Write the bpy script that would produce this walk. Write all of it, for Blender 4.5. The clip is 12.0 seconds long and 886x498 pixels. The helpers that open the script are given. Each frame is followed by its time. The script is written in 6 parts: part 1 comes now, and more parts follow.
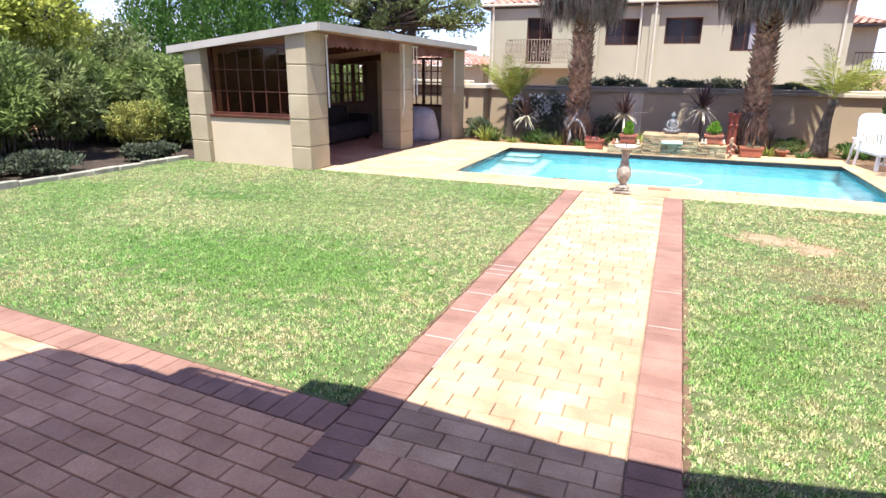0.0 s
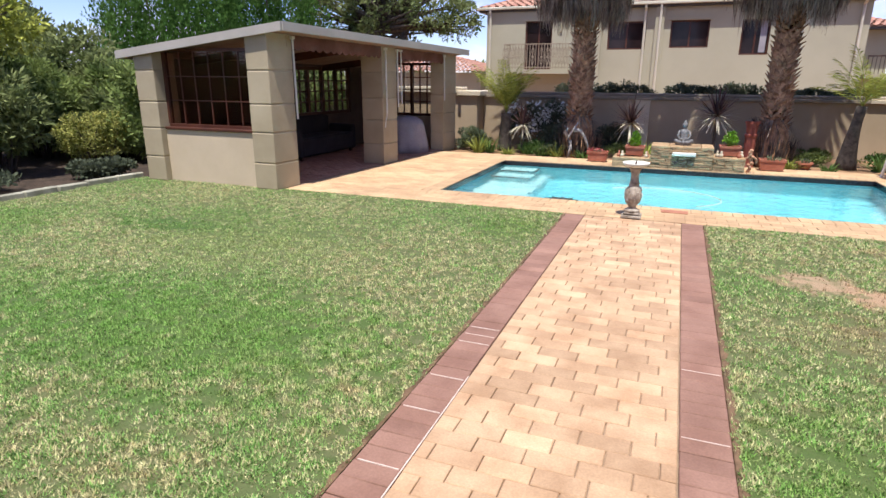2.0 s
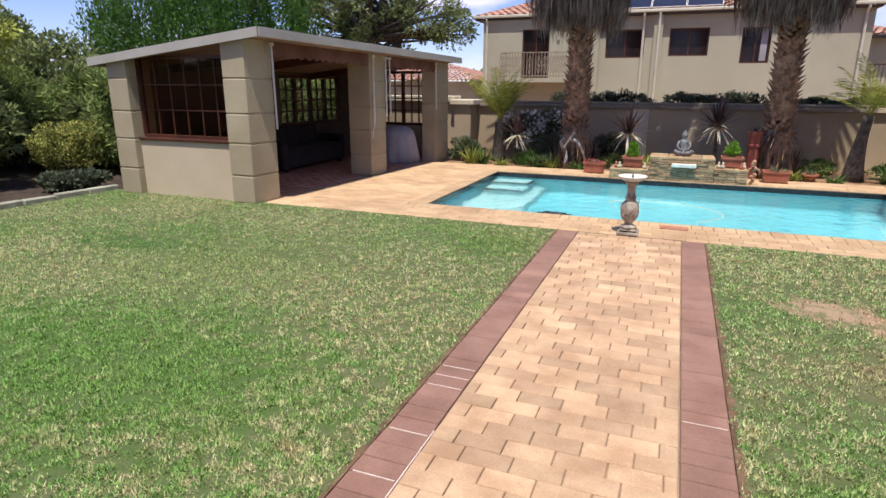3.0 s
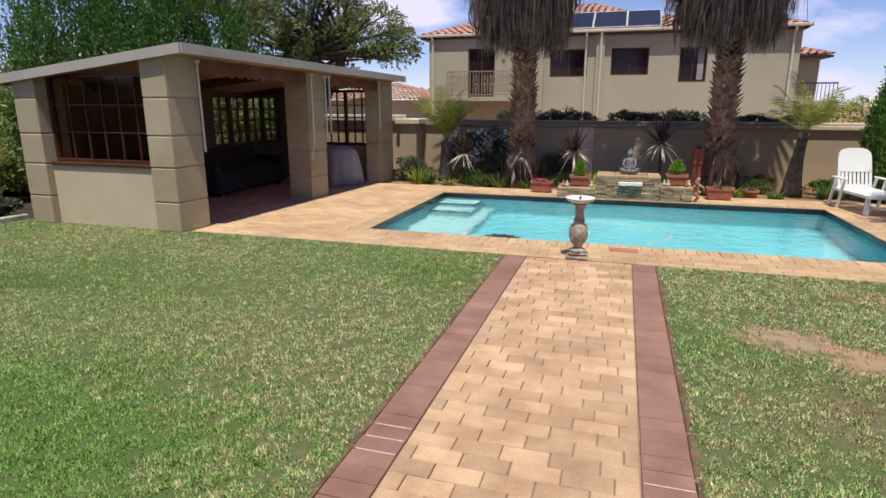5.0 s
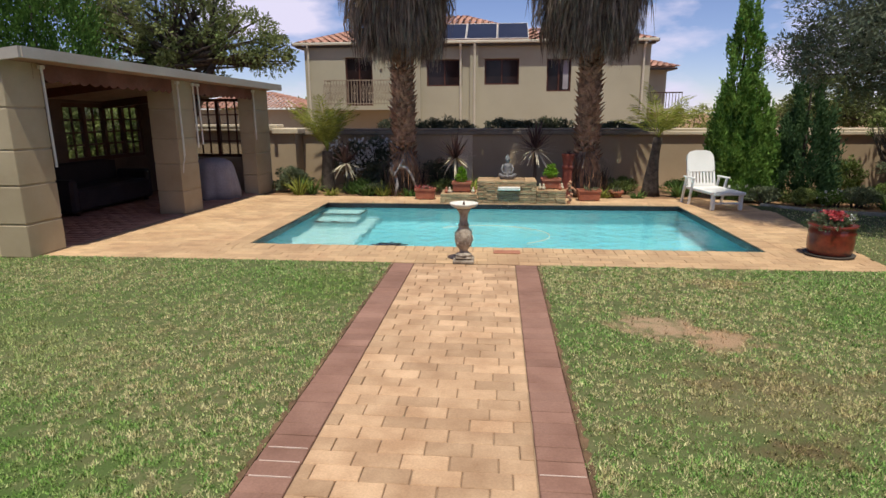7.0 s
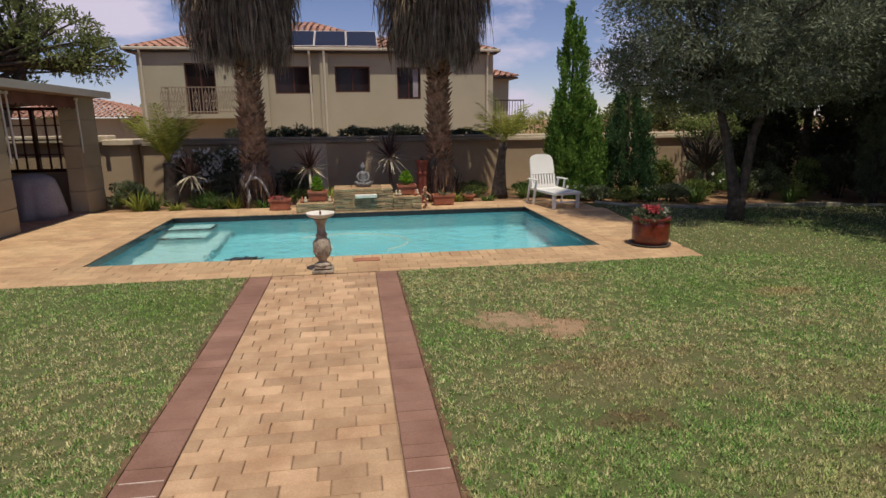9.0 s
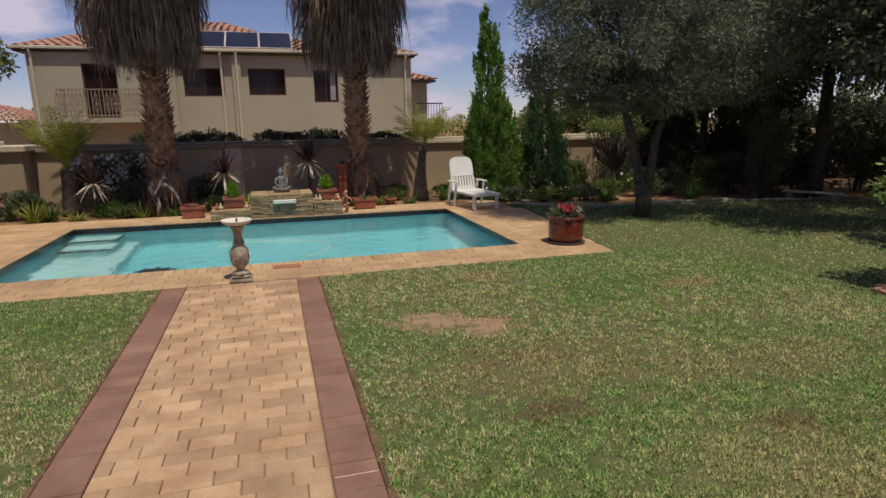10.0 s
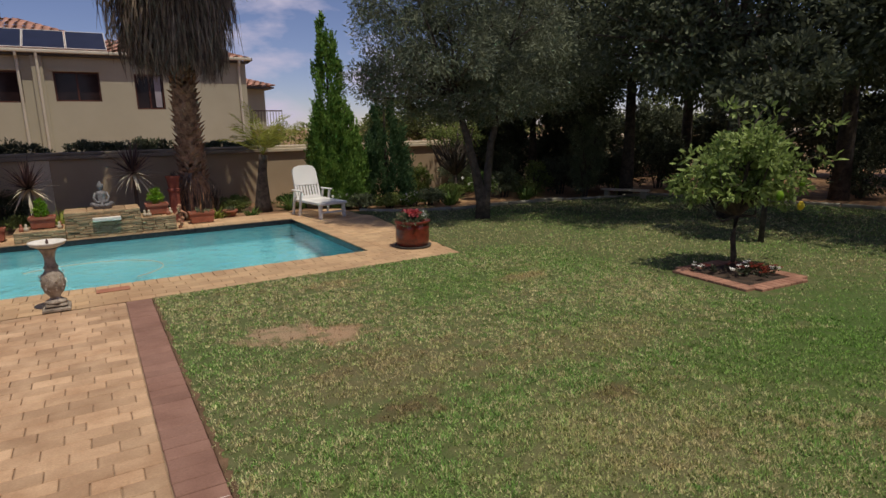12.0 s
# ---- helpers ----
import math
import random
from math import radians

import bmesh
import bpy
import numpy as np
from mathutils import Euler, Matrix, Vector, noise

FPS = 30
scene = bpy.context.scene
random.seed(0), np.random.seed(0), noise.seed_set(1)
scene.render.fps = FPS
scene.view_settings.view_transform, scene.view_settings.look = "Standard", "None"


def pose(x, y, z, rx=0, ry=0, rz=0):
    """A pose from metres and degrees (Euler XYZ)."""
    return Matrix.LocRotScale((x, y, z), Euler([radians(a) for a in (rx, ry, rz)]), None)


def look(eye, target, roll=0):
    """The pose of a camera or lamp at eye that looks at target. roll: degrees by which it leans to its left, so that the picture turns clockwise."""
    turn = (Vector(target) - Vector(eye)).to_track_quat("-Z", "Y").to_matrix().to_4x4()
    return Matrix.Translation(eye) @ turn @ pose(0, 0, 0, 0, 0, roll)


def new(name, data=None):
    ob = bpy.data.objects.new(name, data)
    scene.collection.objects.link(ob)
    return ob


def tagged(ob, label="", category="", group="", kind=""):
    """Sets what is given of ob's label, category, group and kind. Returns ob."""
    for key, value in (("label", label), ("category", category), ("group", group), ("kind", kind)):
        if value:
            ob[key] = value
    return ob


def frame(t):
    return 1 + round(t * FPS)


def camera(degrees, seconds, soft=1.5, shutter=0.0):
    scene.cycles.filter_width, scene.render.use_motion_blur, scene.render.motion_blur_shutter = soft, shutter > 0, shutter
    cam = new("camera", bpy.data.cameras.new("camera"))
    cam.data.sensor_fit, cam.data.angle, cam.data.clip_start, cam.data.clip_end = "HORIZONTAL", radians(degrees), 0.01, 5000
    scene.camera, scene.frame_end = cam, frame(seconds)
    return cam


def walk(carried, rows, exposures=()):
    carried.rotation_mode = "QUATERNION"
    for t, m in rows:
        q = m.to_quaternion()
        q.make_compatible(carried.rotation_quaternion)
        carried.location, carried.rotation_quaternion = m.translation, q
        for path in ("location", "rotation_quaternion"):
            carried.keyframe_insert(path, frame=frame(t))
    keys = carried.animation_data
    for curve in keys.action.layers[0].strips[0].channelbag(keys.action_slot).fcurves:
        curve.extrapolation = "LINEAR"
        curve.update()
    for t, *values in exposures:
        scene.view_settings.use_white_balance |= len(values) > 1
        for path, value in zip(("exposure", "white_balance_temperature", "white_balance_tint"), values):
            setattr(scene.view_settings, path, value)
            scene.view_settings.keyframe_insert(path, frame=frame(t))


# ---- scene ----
cam = camera(74.4, 12.0)
PATH = [
    (0, (7.718, 1.76, 1.551), (7.025, 3.542, 0.964), 0.6),
    (0.5, (7.676, 2.073, 1.552), (6.98, 3.854, 0.967), 0.4),
    (1, (7.649, 2.376, 1.55), (6.95, 4.158, 0.969), 0.4),
    (1.5, (7.576, 2.672, 1.554), (6.875, 4.455, 0.98), 0.4),
    (2, (7.535, 2.938, 1.539), (6.833, 4.723, 0.972), 0.3),
    (2.5, (7.54, 3.198, 1.527), (6.833, 4.985, 0.973), 0.2),
    (4.5, (7.526, 3.796, 1.529), (6.889, 5.627, 1.037), 0.1),
    (5, (7.511, 3.826, 1.536), (6.95, 5.684, 1.055), 0.1),
    (5.5, (7.499, 3.828, 1.537), (7.021, 5.712, 1.066), 0.1),
    (6, (7.489, 3.819, 1.541), (7.099, 5.724, 1.076), 0.1),
    (6.5, (7.49, 3.823, 1.541), (7.2, 5.748, 1.082), -0.1),
    (7, (7.496, 3.836, 1.531), (7.313, 5.775, 1.078), -0.2),
    (9, (7.525, 3.761, 1.55), (7.811, 5.692, 1.116), -0.6),
    (9.5, (7.524, 3.748, 1.553), (7.939, 5.656, 1.121), -0.7),
    (10, (7.535, 3.723, 1.559), (8.075, 5.6, 1.131), -0.8),
    (10.5, (7.535, 3.702, 1.564), (8.192, 5.542, 1.14), -0.8),
    (11, (7.551, 3.691, 1.56), (8.328, 5.485, 1.141), -1.0),
    (11.5, (7.555, 3.687, 1.555), (8.455, 5.424, 1.14), -1.1),
    (12, (7.547, 3.672, 1.558), (8.552, 5.351, 1.146), -1.1),
]
EXPOSURE = [(0.0, 1.38, 6280, 8), (0.5, 1.21, 6280, 8), (1.0, 1.01, 6290, 8), (1.5, 0.81, 6320, 9), (2.5, 0.49, 6450, 9), (4.5, 0.19, 6550, 8), (5.5, 0.11, 6850, 7), (7.0, 0.0, 7050, 6), (9.0, -0.36, 7400, 9), (9.5, -0.42, 7400, 9), (10.5, -0.60, 7400, 10), (11.0, -0.64, 7400, 11), (12.0, -0.56, 7350, 10)]
walk(cam, [(t, look(eye, target, roll)) for t, eye, target, roll in PATH], EXPOSURE)
scene.render.film_transparent = False

# sun and sky
SUN_TO = Vector((0.07, -0.34, 1.0)).normalized()
ELEV = math.asin(SUN_TO.z)
sun = new("sun", bpy.data.lights.new("sun", "SUN"))
sun.data.energy, sun.data.angle, sun.data.color = 4.4, radians(0.5), (1.0, 0.95, 0.87)
sun.rotation_euler = SUN_TO.to_track_quat("Z", "Y").to_euler()

world = bpy.data.worlds.new("world")
scene.world = world
world.use_nodes = True
wn, wl = world.node_tree.nodes, world.node_tree.links
sky = wn.new("ShaderNodeTexSky")
sky.sky_type, sky.sun_disc, sky.sun_elevation = "NISHITA", False, ELEV
sky.sun_rotation = math.atan2(SUN_TO.x, SUN_TO.y)
sky.altitude = 1600
sky.air_density, sky.dust_density, sky.ozone_density = 1.0, 0.15, 2.6
tc = wn.new("ShaderNodeTexCoord")
mp = wn.new("ShaderNodeMapping")
mp.inputs["Scale"].default_value = (1.0, 1.0, 2.6)
mp.inputs["Location"].default_value = (0.37, 0.2, 0.1)
cl = wn.new("ShaderNodeTexNoise")
cl.inputs["Scale"].default_value, cl.inputs["Detail"].default_value, cl.inputs["Roughness"].default_value = 3.0, 6.0, 0.55
cr = wn.new("ShaderNodeValToRGB")
cr.color_ramp.elements[0].position, cr.color_ramp.elements[1].position = 0.52, 0.63
mx = wn.new("ShaderNodeMix")
mx.data_type = "RGBA"
mx.inputs[7].default_value = (7.5, 7.8, 8.4, 1)
wl.new(tc.outputs["Generated"], mp.inputs["Vector"])
wl.new(mp.outputs["Vector"], cl.inputs["Vector"])
wl.new(cl.outputs[0], cr.inputs[0])
wl.new(cr.outputs[0], mx.inputs[0])
wl.new(sky.outputs[0], mx.inputs[6])
tone = wn.new("ShaderNodeMix")
tone.data_type, tone.blend_type = "RGBA", "MULTIPLY"
tone.inputs[0].default_value, tone.inputs[7].default_value = 1.0, (0.93, 0.87, 1.12, 1)
wl.new(mx.outputs[2], tone.inputs[6])
wl.new(tone.outputs[2], wn["Background"].inputs[0])
wn["Background"].inputs[1].default_value = 0.11


# ---- materials ----
def mat(name, c1, c2, scale=3.0, rough=0.8, bump=0.15, fine=60.0, rnd=0.0, island=0.0, metal=0.0, fvar=0.25, leaf=0.0, spec=0.4, coat=0.0):
    m = bpy.data.materials.new(name)
    m.use_nodes = True
    n, l = m.node_tree.nodes, m.node_tree.links
    b = n["Principled BSDF"]
    b.inputs["Roughness"].default_value, b.inputs["Metallic"].default_value = rough, metal
    b.inputs["Specular IOR Level"].default_value = spec
    b.inputs["Coat Weight"].default_value = coat
    g = n.new("ShaderNodeNewGeometry")
    a = n.new("ShaderNodeTexNoise")
    a.inputs["Scale"].default_value, a.inputs["Detail"].default_value, a.inputs["Roughness"].default_value = scale, 5.0, 0.6
    f = n.new("ShaderNodeTexNoise")
    f.inputs["Scale"].default_value, f.inputs["Detail"].default_value = fine, 3.0
    r = n.new("ShaderNodeValToRGB")
    r.color_ramp.elements[0].position, r.color_ramp.elements[1].position = 0.34, 0.66
    r.color_ramp.elements[0].color, r.color_ramp.elements[1].color = (*c1, 1), (*c2, 1)
    l.new(g.outputs["Position"], a.inputs["Vector"])
    l.new(g.outputs["Position"], f.inputs["Vector"])
    l.new(a.outputs[0], r.inputs[0])
    h = n.new("ShaderNodeHueSaturation")
    l.new(r.outputs[0], h.inputs["Color"])
    v = n.new("ShaderNodeMath")
    v.operation, v.inputs[1].default_value, v.inputs[2].default_value = "MULTIPLY_ADD", fvar * 2, 1.0 - fvar
    l.new(f.outputs[0], v.inputs[0])
    last = v
    for amount, node, out in ((rnd, "ShaderNodeObjectInfo", "Random"), (island, "ShaderNodeNewGeometry", "Random Per Island")):
        if amount:
            o, w, q = n.new(node), n.new("ShaderNodeMath"), n.new("ShaderNodeMath")
            w.operation, w.inputs[1].default_value, w.inputs[2].default_value = "MULTIPLY_ADD", amount * 2, 1.0 - amount
            q.operation = "MULTIPLY"
            l.new(o.outputs[out], w.inputs[0])
            l.new(w.outputs[0], q.inputs[0])
            l.new(last.outputs[0], q.inputs[1])
            last = q
    l.new(last.outputs[0], h.inputs["Value"])
    l.new(h.outputs[0], b.inputs["Base Color"])
    if bump:
        p = n.new("ShaderNodeBump")
        p.inputs["Strength"].default_value, p.inputs["Distance"].default_value = bump, 0.01
        l.new(f.outputs[0], p.inputs["Height"])
        l.new(p.outputs[0], b.inputs["Normal"])
    if leaf:
        t, s = n.new("ShaderNodeBsdfTranslucent"), n.new("ShaderNodeMixShader")
        s.inputs[0].default_value = leaf
        l.new(h.outputs[0], t.inputs[0])
        l.new(b.outputs[0], s.inputs[1])
        l.new(t.outputs[0], s.inputs[2])
        l.new(s.outputs[0], n["Material Output"].inputs[0])
    return m


PAVER = mat("buff_paver", (0.385, 0.235, 0.138), (0.55, 0.37, 0.232), 3.6, 0.85, 0.3, 90, rnd=0.19)
PAVER_POOL = mat("pool_paver", (0.43, 0.27, 0.155), (0.56, 0.385, 0.225), 1.6, 0.85, 0.3, 90, rnd=0.12, island=0.12)
PLUM = mat("plum_paver", (0.215, 0.112, 0.082), (0.305, 0.172, 0.13), 3.0, 0.8, 0.3, 90, rnd=0.10)
PATIO = mat("patio_paver", (0.45, 0.245, 0.14), (0.62, 0.37, 0.225), 3.0, 0.75, 0.3, 90, rnd=0.15, island=0.1)
JOINT = mat("joint_sand", (0.24, 0.165, 0.11), (0.34, 0.24, 0.165), 6, 0.95, 0.5, 140)
EDGE_SOIL = mat("edge_soil", (0.09, 0.055, 0.03), (0.20, 0.12, 0.07), 9, 0.95, 0.8, 60)
FLOORB = mat("pavilion_floor", (0.36, 0.18, 0.125), (0.48, 0.26, 0.18), 2, 0.6, 0.2, 60, island=0.1)
PALEJ = mat("pale_joint", (0.55, 0.42, 0.36), (0.66, 0.54, 0.48), 20, 0.9, 0.2, 60)
SOIL = mat("soil", (0.22, 0.12, 0.065), (0.40, 0.24, 0.13), 3, 0.95, 0.8, 40)
# soil with the shade of the two planted beds put into its colour
SHADESOIL = mat("shaded_soil", (0.025, 0.017, 0.012), (0.075, 0.05, 0.035), 9, 0.95, 0.9, 50)
PILLAR = mat("dark_terracotta", (0.20, 0.05, 0.035), (0.30, 0.09, 0.06), 6, 0.7, 0.2, 60)
RAILM = mat("pale_rail", (0.24, 0.19, 0.14), (0.34, 0.28, 0.21), 6, 0.6, 0.1, 60)
STUCCO = mat("tan_stucco", (0.53, 0.425, 0.30), (0.61, 0.495, 0.36), 1.2, 0.9, 0.35, 120, fvar=0.1)
BLOCK = mat("brown_stucco", (0.365, 0.295, 0.195), (0.44, 0.365, 0.25), 1.5, 0.9, 0.4, 110, rnd=0.04, fvar=0.12)
WALLP = mat("wall_paint", (0.35, 0.265, 0.175), (0.42, 0.33, 0.225), 0.8, 0.9, 0.3, 90, fvar=0.1)
# the wall paint again at half value, tree shade put into the colour
WALLSHADE = mat("wall_paint_shaded", (0.17, 0.125, 0.09), (0.22, 0.165, 0.125), 0.8, 0.9, 0.3, 90, fvar=0.1)
CAPM = mat("coping_cream", (0.50, 0.42, 0.30), (0.62, 0.54, 0.42), 2, 0.85, 0.3, 70)
CAPD = mat("coping_dark", (0.20, 0.165, 0.125), (0.30, 0.25, 0.19), 2, 0.85, 0.3, 70)
FASCIA = mat("grey_fascia", (0.38, 0.345, 0.30), (0.46, 0.42, 0.37), 1.5, 0.6, 0.1, 60, fvar=0.08)
WOOD = mat("mahogany", (0.055, 0.018, 0.011), (0.10, 0.034, 0.02), 4, 0.45, 0.15, 60)
CEIL = mat("ceiling_board", (0.24, 0.15, 0.105), (0.33, 0.215, 0.15), 4, 0.8, 0.1, 60)
SIDE_DARK = mat("dark_side_wall", (0.075, 0.045, 0.035), (0.12, 0.075, 0.055), 3, 0.6, 0.15, 50)
VALANCE = mat("valance_canvas", (0.13, 0.055, 0.04), (0.20, 0.09, 0.07), 3, 0.9, 0.2, 60)
HOUSE = mat("house_stucco", (0.375, 0.345, 0.255), (0.43, 0.40, 0.30), 0.5, 0.9, 0.2, 40, fvar=0.06)
DARKTRIM = mat("dark_fascia", (0.05, 0.045, 0.04), (0.08, 0.07, 0.06), 2, 0.6, 0.1, 40)
GUTTER = mat("cream_gutter", (0.52, 0.48, 0.38), (0.60, 0.55, 0.45), 2, 0.5, 0.05, 40)
TILE = mat("terracotta_tile", (0.34, 0.16, 0.115), (0.46, 0.255, 0.19), 1.5, 0.8, 0.3, 30, island=0.2)
SOLAR = mat("solar_panel", (0.012, 0.016, 0.035), (0.018, 0.024, 0.05), 2, 0.3, 0.0, 40, fvar=0.05, spec=0.2)
DARKWIN = mat("dark_glass", (0.012, 0.008, 0.008), (0.03, 0.018, 0.018), 1.2, 0.1, 0.0, 10, fvar=0.05, spec=0.25)
IRON = mat("wrought_iron", (0.05, 0.035, 0.03), (0.10, 0.05, 0.04), 6, 0.5, 0.1, 60)
WHITE = mat("white_plastic", (0.76, 0.76, 0.74), (0.82, 0.82, 0.80), 3, 0.35, 0.05, 60, fvar=0.04)
POLE = mat("white_metal", (0.60, 0.57, 0.52), (0.68, 0.65, 0.60), 3, 0.4, 0.05, 60, fvar=0.05)
STONE = mat("cast_stone", (0.16, 0.125, 0.095), (0.50, 0.43, 0.35), 14, 0.85, 0.5, 70)
BOWL = mat("white_stone", (0.62, 0.59, 0.52), (0.76, 0.73, 0.67), 10, 0.8, 0.4, 70)
SLATE = mat("stacked_stone", (0.26, 0.165, 0.09), (0.44, 0.30, 0.17), 5, 0.85, 0.6, 40, rnd=0.22)
TERRA = mat("terracotta", (0.31, 0.10, 0.06), (0.41, 0.155, 0.095), 5, 0.7, 0.2, 60)
GLAZE = mat("red_glaze", (0.10, 0.014, 0.009), (0.20, 0.032, 0.018), 14, 0.3, 0.15, 30, coat=0.5)
STEELG = mat("grey_statue", (0.09, 0.09, 0.095), (0.27, 0.26, 0.26), 18, 0.6, 0.3, 60)
BASIN = mat("pool_plaster", (0.115, 0.41, 0.475), (0.15, 0.475, 0.54), 0.9, 0.7, 0.05, 20, fvar=0.05)
STEPM = mat("pool_step", (0.25, 0.47, 0.50), (0.32, 0.54, 0.56), 2, 0.7, 0.05, 20, fvar=0.06)
WLINE = mat("waterline_tile", (0.010, 0.010, 0.012), (0.035, 0.036, 0.045), 22, 0.2, 0.1, 40)
DRAIN = mat("drain_cover", (0.34, 0.13, 0.075), (0.42, 0.19, 0.12), 5, 0.7, 0.2, 60)
CLOTH = mat("grey_cover", (0.28, 0.26, 0.29), (0.36, 0.34, 0.37), 3, 0.85, 0.2, 40)
SOFA = mat("dark_sofa", (0.016, 0.012, 0.015), (0.034, 0.024, 0.028), 3, 0.85, 0.2, 40)
KERB = mat("kerb_stone", (0.22, 0.21, 0.16), (0.42, 0.40, 0.32), 4, 0.9, 0.5, 50, rnd=0.15)
BARK = mat("bark", (0.045, 0.036, 0.03), (0.115, 0.093, 0.075), 12, 0.95, 0.8, 50)
PALMB = mat("palm_boots", (0.19, 0.09, 0.045), (0.48, 0.27, 0.15), 9, 0.95, 0.6, 60, island=0.35)
THATCH = mat("dead_fronds", (0.10, 0.07, 0.055), (0.36, 0.275, 0.205), 4, 0.9, 0.2, 80, island=0.45, leaf=0.12)
ROOTS = mat("dry_debris", (0.05, 0.035, 0.03), (0.16, 0.12, 0.10), 9, 0.95, 0.4, 60, island=0.4)
LEMON = mat("lemon_yellow", (0.75, 0.55, 0.04), (0.8, 0.62, 0.06), 9, 0.5, 0.1, 60)
FLOWER_W = mat("white_petals", (0.75, 0.75, 0.72), (0.8, 0.8, 0.76), 9, 0.7, 0.0, 60, leaf=0.2)
FLOWER_R = mat("pink_petals", (0.42, 0.035, 0.05), (0.62, 0.17, 0.17), 20, 0.7, 0.0, 60, island=0.3, leaf=0.2)


def green(name, c1, c2, scale=2.0, isl=0.28, leaf=0.28, rough=0.7):
    return mat(name, c1, c2, scale, rough, 0.0, 30, island=isl, leaf=leaf, fvar=0.1, spec=0.15)


G_HEDGE = green("hedge_leaf", (0.105, 0.155, 0.042), (0.30, 0.365, 0.12))
G_YELLOW = green("gold_leaf", (0.25, 0.29, 0.05), (0.54, 0.55, 0.13))
G_VARI = green("variegated_leaf", (0.13, 0.18, 0.035), (0.56, 0.52, 0.17), 14, 0.5)
G_CONIF = green("conifer_leaf", (0.045, 0.11, 0.022), (0.10, 0.20, 0.04), 3)
G_CYP = green("cypress_leaf", (0.085, 0.19, 0.04), (0.23, 0.38, 0.085), 6)
G_CONIF2 = green("dark_conifer_leaf", (0.045, 0.10, 0.045), (0.10, 0.18, 0.075), 3)
G_BACK = green("back_tree_leaf", (0.095, 0.13, 0.043), (0.27, 0.305, 0.125))
G_OLIVE = green("olive_leaf", (0.115, 0.14, 0.09), (0.235, 0.265, 0.18), 2, 0.3, 0.2)
# dark leaf; on plants under the trees its colour also carries the shade
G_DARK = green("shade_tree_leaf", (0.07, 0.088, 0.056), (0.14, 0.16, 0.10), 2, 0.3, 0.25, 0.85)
G_LEMON = green("lemon_leaf", (0.16, 0.245, 0.07), (0.34, 0.43, 0.15), 4, 0.45, 0.35, 0.45)
G_BED = green("bed_leaf", (0.06, 0.12, 0.03), (0.15, 0.235, 0.065), 4)
G_GREY = green("grey_bush_leaf", (0.10, 0.13, 0.075), (0.20, 0.235, 0.14), 4)
G_DRAC = green("cordyline_leaf", (0.055, 0.03, 0.033), (0.14, 0.085, 0.075), 5, 0.6, 0.1)
G_PALM = green("palm_leaf", (0.17, 0.20, 0.04), (0.36, 0.38, 0.09), 4, 0.3, 0.3)
G_LIME = green("box_leaf", (0.12, 0.26, 0.02), (0.22, 0.38, 0.04), 6, 0.3, 0.3)


def thatch_shade_share(n):
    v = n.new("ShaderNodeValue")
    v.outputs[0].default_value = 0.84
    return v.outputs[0]


